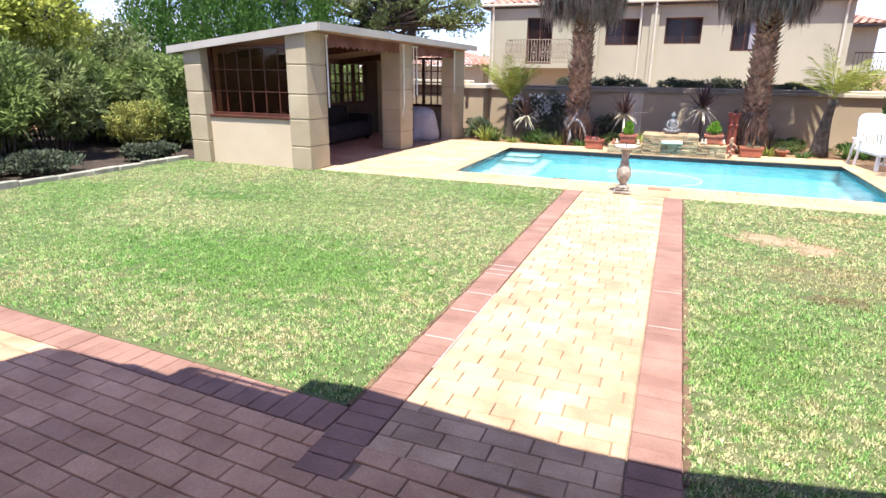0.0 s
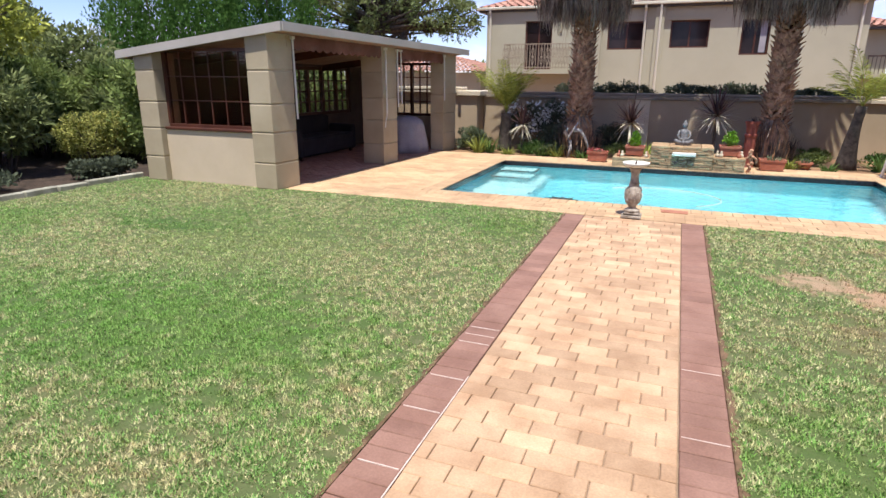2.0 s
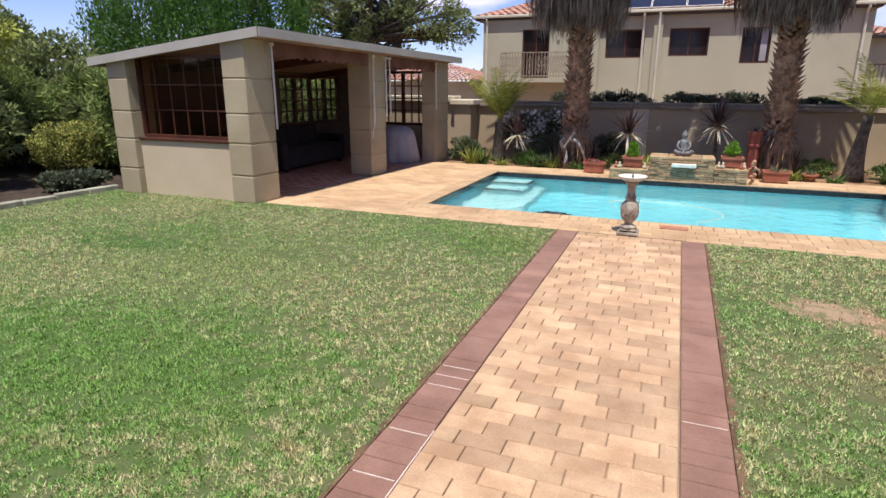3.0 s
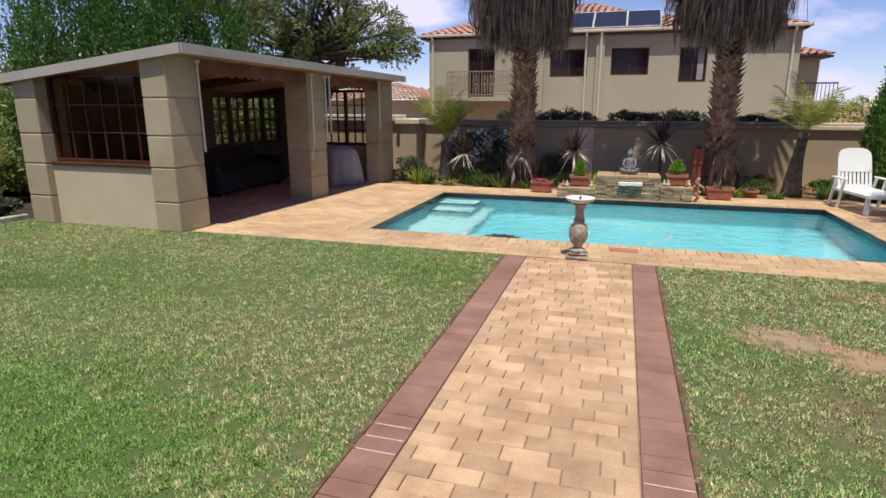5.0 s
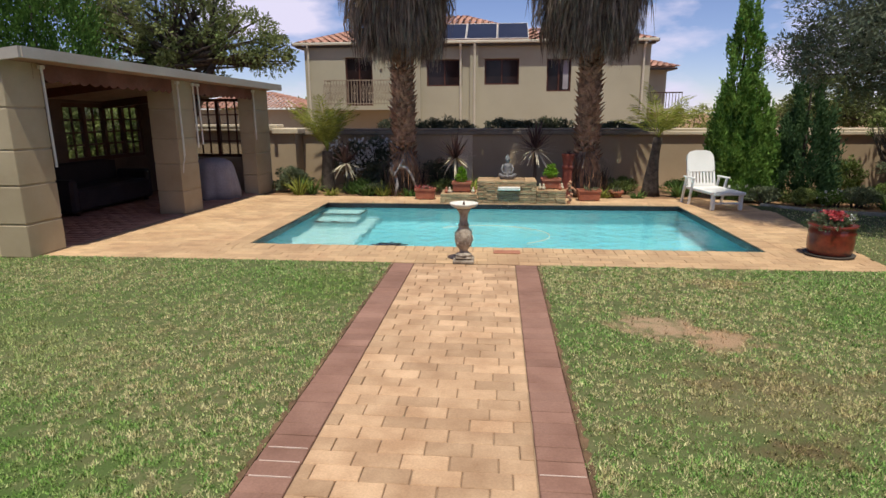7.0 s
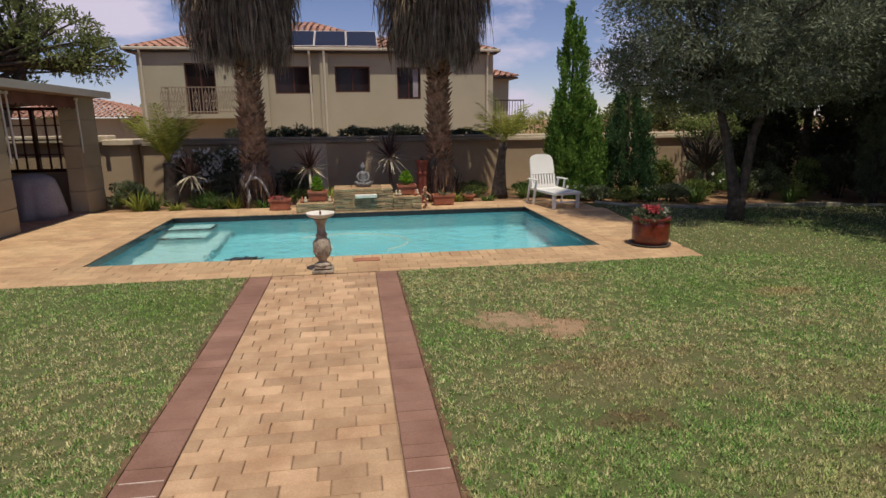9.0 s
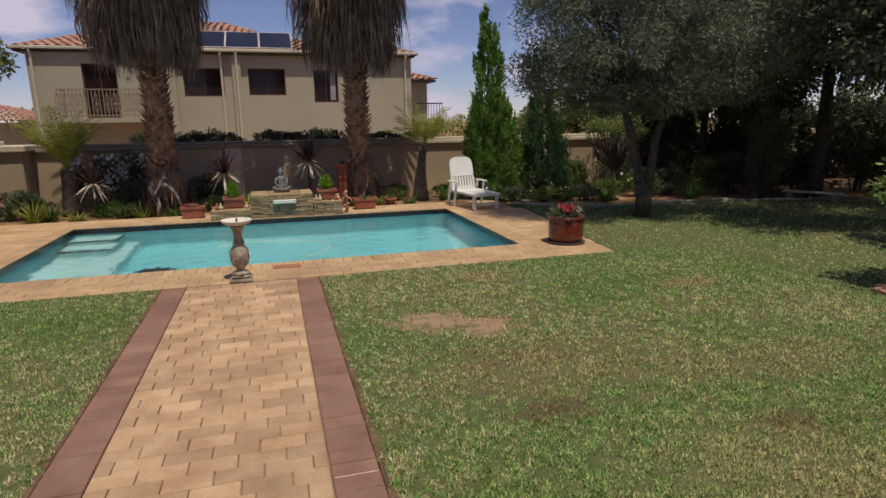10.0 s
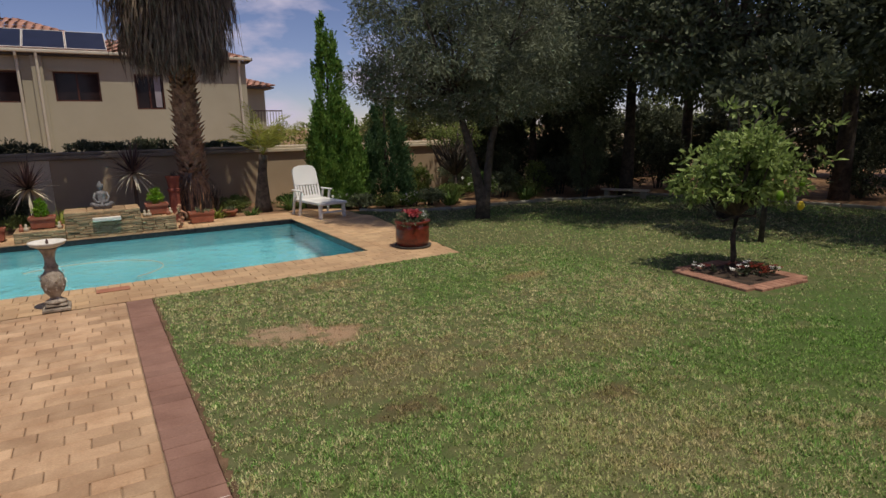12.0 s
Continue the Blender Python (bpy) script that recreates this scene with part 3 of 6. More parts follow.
part("skirt", bm, WLINE, cl_ob)


# ---- pavilion ----
def shear(bm):
    for v in bm.verts:
        v.co.x += OFF(v.co.y - 9.65)
    return bm


def roof_z(x, y):
    return 2.20 + (x - 2.70) * 0.112 - (y - 9.4) * 0.019


pav = thing("pavilion", "open-sided entertainment pavilion with block columns and a grey sloping flat roof", "pavilion")


def slab(bm, X0, X1, Y0, Y1, t0, t1):
    c = [(X0, Y0), (X1, Y0), (X1, Y1), (X0, Y1)]
    lo = [bm.verts.new((x, y, roof_z(x, y) + t0)) for x, y in c]
    hi = [bm.verts.new((x, y, roof_z(x, y) + t1)) for x, y in c]
    bm.faces.new(lo[::-1])
    bm.faces.new(hi)
    for i in range(4):
        bm.faces.new((lo[i - 1], lo[i], hi[i], hi[i - 1]))


bm = bmesh.new()
slab(bm, -0.22, 2.70, 9.545, 15.56, -0.045, 0.0)
part("roof", shear(bm), FASCIA, pav, "grey sheet roof")
bm = bmesh.new()
slab(bm, -0.225, 2.705, 9.53, 9.565, -0.105, 0.006)
slab(bm, 2.685, 2.72, 9.566, 15.56, -0.105, 0.006)
slab(bm, -0.24, -0.205, 9.566, 15.56, -0.105, 0.006)
part("fascia", shear(bm), FASCIA, pav, "pale grey fascia")
bm = bmesh.new()
slab(bm, -0.19, 2.68, 9.57, 15.54, -0.075, -0.048)
part("soffit", shear(bm), CEIL, pav, "brown boarded ceiling")
for by in (10.6, 11.8, 13.9):
    bm = bmesh.new()
    slab(bm, 0.1, 2.35, by, by + 0.06, -0.2, -0.076)
    part("rafter", shear(bm), WOOD, pav)


def column(X0, X1, Y0, Y1, h=0.415, edges=None):
    col = new("column")
    col.parent = pav
    zs = edges or [0.0, 0.37, 0.79, 1.17, 1.61, 3.0]
    for a, b in zip(zs, zs[1:]):
        bm = boxed(X0, X1, Y0, Y1, a + 0.002, b - 0.014, bevel=0.008)
        for v in bm.verts:
            v.co.z = min(v.co.z, roof_z(v.co.x, v.co.y) - 0.08)
        part("block", shear(bm), BLOCK, col)
    bm = boxed(X0 + 0.012, X1 - 0.012, Y0 + 0.012, Y1 - 0.012, -0.04, 2.1)
    for v in bm.verts:
        v.co.z = min(v.co.z, roof_z(v.co.x, v.co.y) - 0.08)
    part("core", shear(bm), BLOCK, col, "recessed joints")


column(2.06, 2.42, 9.60, 10.10)
column(0.04, 0.40, 9.60, 9.99)
column(2.0, 2.42, 12.46, 12.96)
column(2.13, 2.42, 14.9, 15.54)
part("low_wall", shear(boxed(0.40, 2.06, 9.70, 9.86, -0.04, 0.76)), STUCCO, pav, "cream-plastered low wall")
part("window_sill", boxed(0.41, 2.05, 9.672, 9.88, 0.762, 0.80, bevel=0.006), WOOD, pav, "red-brown timber sill")


def casements(parent, X0, X1, y, Z0, Z1, nwin, cols, rows, axis="x", bar=0.024, frame_w=0.055, material=WOOD, glass=None):
    """A run of casement windows with small panes."""
    def put(bm, a, b, z0, z1, t=0.03):
        ztop = z1
        if axis == "x":
            box(bm, a, b, y - t, y + t, z0, ztop)
        else:
            box(bm, y - t, y + t, a, b, z0, ztop)
    wdw = new("window")
    wdw.parent = parent
    bm = bmesh.new()
    put(bm, X0, X1, Z0, Z0 + frame_w, 0.04)
    put(bm, X0, X1, Z1 - frame_w, Z1, 0.04)
    step = (X1 - X0) / nwin
    for i in range(nwin + 1):
        put(bm, X0 + i * step - frame_w / 2, X0 + i * step + frame_w / 2, Z0 + frame_w, Z1 - frame_w, 0.037)
    part("window_frame", shear(bm), material, wdw)
    for i in range(nwin):
        a, b = X0 + i * step + frame_w / 2, X0 + (i + 1) * step - frame_w / 2
        for c in range(1, cols):
            xx = a + (b - a) * c / cols
            bm = bmesh.new()
            put(bm, xx - bar / 2, xx + bar / 2, Z0 + frame_w, Z1 - frame_w, 0.015)
            part("glazing_bar", shear(bm), material, wdw)
        for r in range(1, rows):
            zz = Z0 + frame_w + (Z1 - Z0 - 2 * frame_w) * r / rows
            bm = bmesh.new()
            put(bm, a, b, zz - bar / 2, zz + bar / 2, 0.0135)
            part("glazing_bar", shear(bm), material, wdw)
        bm = bmesh.new()
        put(bm, a, b, Z0 + frame_w, Z1 - frame_w, 0.002)
        part("pane", shear(bm), glass or GLASS, wdw).visible_shadow = False
    return wdw


SMOKED = GLASS.copy()
SMOKED.name = "smoked_glass"
SMOKED.node_tree.nodes["Principled BSDF"].inputs["Base Color"].default_value = (0.50, 0.34, 0.28, 1)
casements(pav, 0.42, 2.04, 9.80, 0.802, 1.90, 1, 6, 3, frame_w=0.04, bar=0.014, glass=SMOKED)
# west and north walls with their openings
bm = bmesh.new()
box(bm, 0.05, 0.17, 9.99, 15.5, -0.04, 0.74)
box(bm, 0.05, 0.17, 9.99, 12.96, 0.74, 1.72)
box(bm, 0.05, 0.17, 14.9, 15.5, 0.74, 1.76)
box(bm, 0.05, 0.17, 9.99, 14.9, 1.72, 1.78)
# side wall in a darker brown than the block walls
part("side_wall", shear(bm), SIDE_DARK, pav)
casements(pav, 12.97, 14.89, 0.11, 0.742, 1.718, 4, 2, 4, axis="y", frame_w=0.07, bar=0.03)
bm = bmesh.new()
box(bm, 0.17, 2.0, 15.38, 15.5, -0.04, 0.68)
box(bm, 0.17, 0.82, 15.38, 15.5, 0.68, 1.76)
part("back_wall", shear(bm), BLOCK, pav)
casements(pav, 0.84, 1.98, 15.44, 0.682, 1.83, 2, 3, 4)
# beams and valance over the open side
for a, b in ((9.99, 12.46), (12.96, 14.9)):
    bm = bmesh.new()
    slab(bm, 2.30, 2.39, a, b, -0.20, -0.076)
    part("beam", shear(bm), WOOD, pav)
    bm = bmesh.new()
    n = int((b - a) / 0.16)
    prev = None
    for k in range(n * 4 + 1):
        s, z = a + 0.004 + (b - a - 0.008) * k / (n * 4), 0
        z = roof_z(2.42, s)
        x = 2.415 + 0.012 * math.sin(s * 11)
        drop = 0.24 + 0.04 * math.sin(math.pi * (k % 4) / 4)
        row = [bm.verts.new(q) for q in ((x, s, z - 0.08), (x, s, z - drop), (x + 0.006, s, z - drop), (x + 0.006, s, z - 0.08))]
        if prev:
            for i in range(4):
                bm.faces.new((prev[i - 1], prev[i], row[i], row[i - 1]))
        prev = row
    part("valance", shear(bm), VALANCE, pav, "scalloped dark red canvas valance")
for s, z0 in ((10.06, 0.95), (12.50, 0.90), (12.90, 1.0), (13.03, 1.05), (14.85, 1.05)):
    bm = bmesh.new()
    tube(bm, [(2.47, s, roof_z(2.42, s) - 0.12), (2.48, s, z0)], 0.013, 8)
    box(bm, 2.45, 2.49, s - 0.03, s + 0.03, roof_z(2.42, s) - 0.14, roof_z(2.42, s) - 0.10)
    part("blind_crank", shear(bm), POLE, pav, "white metal blind rod")
bm = bmesh.new()
tube(bm, [(2.50, 12.46, 1.3), (2.50, 12.45, 0.85), (2.52, 12.38, 0.78), (2.52, 12.36, 0.66)], 0.009, 6)
part("crank_handle", shear(bm), POLE, pav)

# inside the pavilion
sofa = thing("sofa", "dark upholstered sofa in the shade of the pavilion", "sofa", at=(0.75, 13.1, 0.0))
part("seat", boxed(-0.30, 0.35, -0.95, 0.95, 0.06, 0.40, bevel=0.04), SOFA, sofa)
part("backrest", boxed(-0.38, -0.25, -0.95, 0.95, 0.06, 0.76, bevel=0.04), SOFA, sofa)
for s in (-1, 1):
    part("armrest", boxed(-0.25, 0.35, s * 0.97 - 0.08, s * 0.97 + 0.08, 0.05, 0.56, bevel=0.04), SOFA, sofa)
for a in (-0.3, 0.28):
    for b in (-0.9, 0.9):
        part("leg", boxed(a - 0.03, a + 0.03, b - 0.03, b + 0.03, -0.003, 0.06), WOOD, sofa)
tb = thing("bar_counter", "dark timber bar counter against the pavilion wall", "counter", at=(0.95, 10.9, 0.0))
part("body", boxed(-0.45, 0.3, -0.5, 0.4, -0.003, 0.70), WOOD, tb)
part("counter_top", boxed(-0.5, 0.36, -0.55, 0.45, 0.702, 0.75, bevel=0.01), SOFA, tb)
cov = thing("covered_barbecue", "barbecue under a draped grey cloth cover", "barbecue", at=(2.2, 14.35, 0.0))
cov.scale = (1.25, 1.1, 1.2)
bm = bmesh.new()
rng = np.random.default_rng(4)
lathe(bm, [(0.36, 0.0), (0.36, 0.12), (0.33, 0.3), (0.30, 0.45), (0.27, 0.54), (0.18, 0.60), (0.05, 0.62)], 40, wob=lambda a, z: 1 + 0.08 * math.sin(7 * a) * (1 - z / 0.7) + 0.05 * math.sin(13 * a + 2) * (1 - z / 0.7))
part("cover", bm, CLOTH, cov, smooth=True)

# ---- boundary wall ----
wall_n = thing("boundary_wall", "plastered boundary wall with coping behind the flower bed", "wall", kind="structure")
part("wall_panel", boxed(2.9, 34, WALL_Y, WALL_Y + 0.22, -0.05, 1.06), WALLP, wall_n)
part("wall_panel", boxed(-9, 2.65, 16.6, 16.82, -0.05, 1.16), WALLP, wall_n)
part("pillar", boxed(2.65, 3.05, 16.5, 17.0, -0.05, 1.10), WALLP, wall_n)
part("pillar", boxed(6.60, 6.92, WALL_Y - 0.04, WALL_Y, -0.05, 1.07), CAPM, wall_n)
# coping is the darker tone up to x 11, cream beyond
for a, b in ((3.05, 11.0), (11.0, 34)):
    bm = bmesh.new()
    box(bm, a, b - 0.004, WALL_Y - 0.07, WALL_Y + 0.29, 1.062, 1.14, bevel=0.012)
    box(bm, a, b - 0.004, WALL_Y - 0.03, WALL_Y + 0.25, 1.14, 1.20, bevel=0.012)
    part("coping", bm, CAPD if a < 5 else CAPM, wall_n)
part("coping", boxed(2.56, 3.14, 16.42, 17.1, 1.102, 1.22, bevel=0.015), CAPM, wall_n)
part("coping", boxed(-9, 2.66, 16.5, 16.92, 1.162, 1.30, bevel=0.015), CAPM, wall_n)
# east wall takes the paint darkened for the trees' shade
wall_e = thing("boundary_wall", "plastered boundary wall with paint darkened for deep tree shade", "wall", kind="structure")
part("wall_panel", boxed(34, 34.22, -8, 17.2, -0.05, 1.4), WALLSHADE, wall_e)
wall_w = thing("boundary_wall", "plastered boundary wall behind the shrubs", "wall", kind="structure")
part("wall_panel", boxed(-9.2, -9, -8, 16.8, -0.05, 1.4), WALLP, wall_w)


# ---- neighbouring house ----
def hip_roof(bm, X0, X1, Y0, Y1, z, slope, n=22):
    d = (Y1 - Y0) / 2
    for i in range(n):
        a, b = d * i / n, d * (i + 1) / n + 0.02
        za, zb = z + a * slope + 0.05, z + b * slope + 0.02
        for (p0, p1, q0, q1) in (((X0 + a, Y0 + a), (X1 - a, Y0 + a), (X0 + b, Y0 + b), (X1 - b, Y0 + b)), ((X1 - a, Y1 - a), (X0 + a, Y1 - a), (X1 - b, Y1 - b), (X0 + b, Y1 - b)),
                                 ((X0 + a, Y1 - a), (X0 + a, Y0 + a), (X0 + b, Y1 - b), (X0 + b, Y0 + b)), ((X1 - a, Y0 + a), (X1 - a, Y1 - a), (X1 - b, Y0 + b), (X1 - b, Y1 - b))):
            L = (Vector(p1) - Vector(p0)).length
            m = max(1, int(L / 0.3))
            for k in range(m):
                lerp = lambda u, w, t: (u[0] + (w[0] - u[0]) * t, u[1] + (w[1] - u[1]) * t)
                t0, t1, tm = k / m, (k + 0.94) / m, (k + 0.47) / m
                A, M, B = lerp(p0, p1, t0), lerp(p0, p1, tm), lerp(p0, p1, t1)
                C, N, E = lerp(q0, q1, t0), lerp(q0, q1, tm), lerp(q0, q1, t1)
                v = [bm.verts.new(p) for p in ((*A, za), (*M, za + 0.05), (*B, za), (*E, zb), (*N, zb + 0.05), (*C, zb))]
                bm.faces.new((v[0], v[1], v[4], v[5]))
                bm.faces.new((v[1], v[2], v[3], v[4]))


def house_window(parent, X0, X1, Z0, Z1, y, mull=1, material=WOOD, name="window"):
    w = new(name)
    w.parent = parent
    bm = bmesh.new()
    t = 0.05
    box(bm, X0, X1, y - 0.01, y + 0.05, Z0, Z0 + t)
    box(bm, X0, X1, y - 0.01, y + 0.05, Z1 - t, Z1)
    for i in range(mull + 2):
        xx = X0 + (X1 - X0 - t) * i / (mull + 1)
        box(bm, xx, xx + t, y - 0.008, y + 0.048, Z0 + t, Z1 - t)
    part("window_frame", bm, material, w)
    part("pane", boxed(X0 + t, X1 - t, y + 0.02, y + 0.03, Z0 + t, Z1 - t), DARKWIN, w)
    return w


house = thing("house", "two-storey cream stucco house with a terracotta hip roof beyond the wall", "house")
HZ = 3.98


def facade(name, X0, X1, Y, depth, holes, z1):
    bm = bmesh.new()
    xs = sorted({X0, X1, *[h[0] for h in holes], *[h[1] for h in holes]})
    for a, b in zip(xs, xs[1:]):
        zz = [(-0.05, z1)]
        for h in holes:
            if h[0] <= a and b <= h[1]:
                zz = [(-0.05, h[2]), (h[3], z1)]
        for c, d in zz:
            box(bm, a, b, Y, Y + depth, c, d)
    bmesh.ops.remove_doubles(bm, verts=bm.verts[:], dist=0.0005)
    return part(name, bm, HOUSE, house, "cream stucco wall")


facade("wall", 0.0, 4.25, 26.8, 0.3, [(1.58, 2.64, 1.83, 3.62)], HZ)
facade("wall", 4.25, 13.0, 26.9, 0.3, [(4.72, 6.08, 2.54, 3.52), (6.92, 8.22, 2.58, 3.52), (9.25, 10.15, 2.32, 3.50)], HZ)
part("wall", boxed(0.0, 0.3, 27.1, 35.2, -0.05, HZ), HOUSE, house)
part("wall", boxed(12.7, 13.0, 27.4, 35.2, -0.05, HZ), HOUSE, house)
part("wall", boxed(0.3, 12.7, 34.9, 35.2, -0.05, HZ), HOUSE, house)
part("pilaster", boxed(4.12, 4.5, 26.72, 26.798, -0.05, HZ), HOUSE, house)
part("pilaster", boxed(6.38, 6.68, 26.76, 26.898, -0.05, HZ), HOUSE, house)
for a, b, c, d, yy in ((4.62, 6.18, 3.53, 3.62, 26.86), (6.82, 8.32, 3.53, 3.62, 26.86), (9.15, 10.25, 3.51, 3.60, 26.86), (1.48, 2.74, 3.63, 3.72, 26.76)):
    part("moulding", boxed(a, b, yy, yy + 0.04, c, d), HOUSE, house)
for xx, yy in ((2.98, 26.77), (11.1, 26.87)):
    part("wall_vent", boxed(xx - 0.05, xx + 0.05, yy - 0.02, yy + 0.05, 3.2, 3.6), HOUSE, house)
for a in ((4.72, 6.08, 2.54, 3.52, 27.0), (6.92, 8.22, 2.58, 3.52, 27.0), (9.25, 10.15, 2.32, 3.50, 27.0)):
    house_window(house, *a[:4], a[4], 1)
part("curtain", boxed(9.86, 10.06, 27.0, 27.015, 2.4, 3.45), CLOTH, house)
house_window(house, 1.58, 2.64, 1.83, 3.62, 26.9, 1, WOOD, "balcony_door")
balc = new("balcony")
balc.parent = house
part("slab", boxed(0.92, 3.5, 25.95, 26.798, 1.66, 1.82), HOUSE, balc)
bm = bmesh.new()
for z in (1.88, 2.72):
    box(bm, 0.96, 3.46, 25.98, 26.02, z, z + 0.035)
    box(bm, 0.96, 0.995, 26.02, 26.79, z, z + 0.034)
    box(bm, 3.43, 3.46, 26.02, 26.79, z, z + 0.034)
part("rail", bm, RAILM, balc)
for k in range(23):
    xx = 0.98 + k * 0.112
    bm = bmesh.new()
    box(bm, xx - 0.011, xx + 0.011, 25.992, 26.014, 1.83, 2.72)
    if k % 3 == 1 or not 6 < k < 15:
        for s in (-1, 1):
            tube(bm, [(xx + s * (0.015 + 0.055 * math.sin(t * 3.14)) * (1 if t < 0.5 else -1), 26.0, 1.98 + 0.64 * t) for t in np.linspace(0.02, 0.98, 11)], 0.010, 4)
    part("baluster", bm, RAILM, balc)
bm = bmesh.new()
hip_roof(bm, -0.35, 13.14, 26.71, 30.0, 4.12, 0.36, 9)
hip_roof(bm, -0.34, 4.9, 26.72, 35.5, 4.121, 0.36, 12)
hip_roof(bm, 0.1, 9.6, 29.95, 37.5, 4.62, 0.38, 14)
part("roof", bm, TILE, house, "weathered terracotta tiles")
part("soffit", boxed(-0.33, 13.12, 26.73, 35.58, 3.985, 4.05), DARKTRIM, house)
part("wall", boxed(0.4, 9.3, 30.3, 37.2, 4.06, 4.6), HOUSE, house)
bm = bmesh.new()
box(bm, -0.40, 13.19, 26.61, 26.71, 4.06, 4.16, bevel=0.02)
part("gutter", bm, GUTTER, house)
part("gutter", boxed(-0.47, -0.36, 26.72, 35.6, 4.06, 4.16), DARKTRIM, house)
part("gutter", boxed(13.15, 13.24, 26.72, 35.6, 4.06, 4.16), DARKTRIM, house)
for xx, yy in ((0.16, 26.74), (6.02, 26.84), (6.55, 26.70), (12.75, 26.84)):
    bm = bmesh.new()
    tube(bm, [(xx, 26.66, 4.08), (xx, 26.67, 3.98), (xx, yy, 3.86), (xx, yy, 0.0)], 0.045, 8)
    part("downpipe", bm, GUTTER, house)
M_SOL = Matrix.Translation((0, 26.80, 4.19)) @ Matrix.Rotation(math.atan(0.52), 4, "X")
for k in range(4):
    p = new("solar_panel")
    p.parent = house
    a = 3.90 + k * 1.17
    part("glass", boxed(a, a + 1.11, 0, 1.5, 0.0, 0.05, m=M_SOL), SOLAR, p)
    bm = bmesh.new()
    for u0, u1, w0, w1 in ((a - 0.02, a, -0.02, 1.52), (a + 1.11, a + 1.13, -0.02, 1.52), (a, a + 1.11, 1.5, 1.53), (a, a + 1.11, -0.03, 0)):
        box(bm, u0, u1, w0, w1, -0.02, 0.06, m=M_SOL)
    part("frame", bm, POLE, p)

house2 = thing("house", "distant stucco house with a terracotta roof and dark balcony rail", "house")
part("wall", boxed(12.0, 15.5, 34.0, 42, -0.05, 3.6), HOUSE, house2)
bm = bmesh.new()
hip_roof(bm, 10.6, 15.95, 33.4, 38.6, 3.62, 0.33, 12)
part("roof", bm, TILE, house2)
part("soffit", boxed(10.7, 15.85, 33.5, 38.5, 3.52, 3.61), DARKTRIM, house2)
part("balcony_slab", boxed(14.6, 16.1, 33.2, 33.99, 1.55, 1.72), HOUSE, house2)
bm = bmesh.new()
box(bm, 14.6, 16.1, 33.2, 33.25, 2.42, 2.48)
for k in range(11):
    box(bm, 14.62 + k * 0.145, 14.64 + k * 0.145, 33.21, 33.24, 1.72, 2.42)
part("balcony_rail", bm, IRON, house2)
house3 = thing("house", "distant low house with an orange tiled roof", "house")
part("wall", boxed(-9.0, -2.4, 33.5, 39, -0.05, 1.75), HOUSE, house3)
bm = bmesh.new()
hip_roof(bm, -9.5, -1.8, 33, 39.5, 1.78, 0.27, 12)
part("roof", bm, TILE, house3)

# ---- things by the pool ----
bath = thing("birdbath", "weathered cast-stone birdbath on turned pedestal by the pool deck", "birdbath", at=(7.15, 9.82, 0.0))
bath.scale = (0.88, 0.88, 0.79)
part("base", boxed(-0.125, 0.125, -0.125, 0.125, 0.0, 0.045, bevel=0.012), STONE, bath)
part("plinth", boxed(-0.10, 0.10, -0.10, 0.10, 0.047, 0.085, bevel=0.018), STONE, bath)
part("pedestal", lathe(bmesh.new(), [(0.095, 0.086), (0.098, 0.11), (0.07, 0.125), (0.045, 0.15), (0.05, 0.17), (0.085, 0.22), (0.104, 0.29), (0.108, 0.34), (0.098, 0.40), (0.07, 0.45), (0.055, 0.48), (0.068, 0.50), (0.05, 0.53), (0.045, 0.60), (0.055, 0.66), (0.075, 0.70), (0.085, 0.715)], 28,
     wob=lambda a, z: 1 + (0.06 * math.sin(8 * a + z * 30) if 0.2 < z < 0.45 else 0.025 * math.sin(8 * a))), STONE, bath, smooth=True)
rng = np.random.default_rng(5)
n = 90
aa, zz = rng.uniform(0, 6.28, n), rng.uniform(0.24, 0.42, n)
pos = np.stack([0.1 * np.cos(aa), 0.1 * np.sin(aa), zz], 1)
out = np.stack([np.cos(aa) * 0.5, np.sin(aa) * 0.5, np.full(n, 1.2)], 1)
v, f = leaf_arrays(rng, pos, out, 0.034, 0.5)
quick("relief_leaves", v, f, BOWL, bath, "pale carved leaf relief")
part("bowl", lathe(bmesh.new(), [(0.05, 0.716), (0.10, 0.73), (0.15, 0.755), (0.168, 0.785), (0.165, 0.795), (0.150, 0.79), (0.12, 0.768), (0.04, 0.76)], 32, wob=lambda a, z: 1 + 0.02 * math.sin(16 * a)), BOWL, bath, "white stone bowl", smooth=True)
part("bird", lathe(bmesh.new(), [(0.006, 0.761), (0.014, 0.775), (0.012, 0.80), (0.004, 0.82)], 8), IRON, bath)

part("drain_cover", boxed(7.46, 7.76, 10.20, 10.34, 0.001, 0.012, bevel=0.004), DRAIN)
tagged(bpy.data.objects["drain_cover"], "red-brown drain cover plate set in the pool deck", "drain cover")


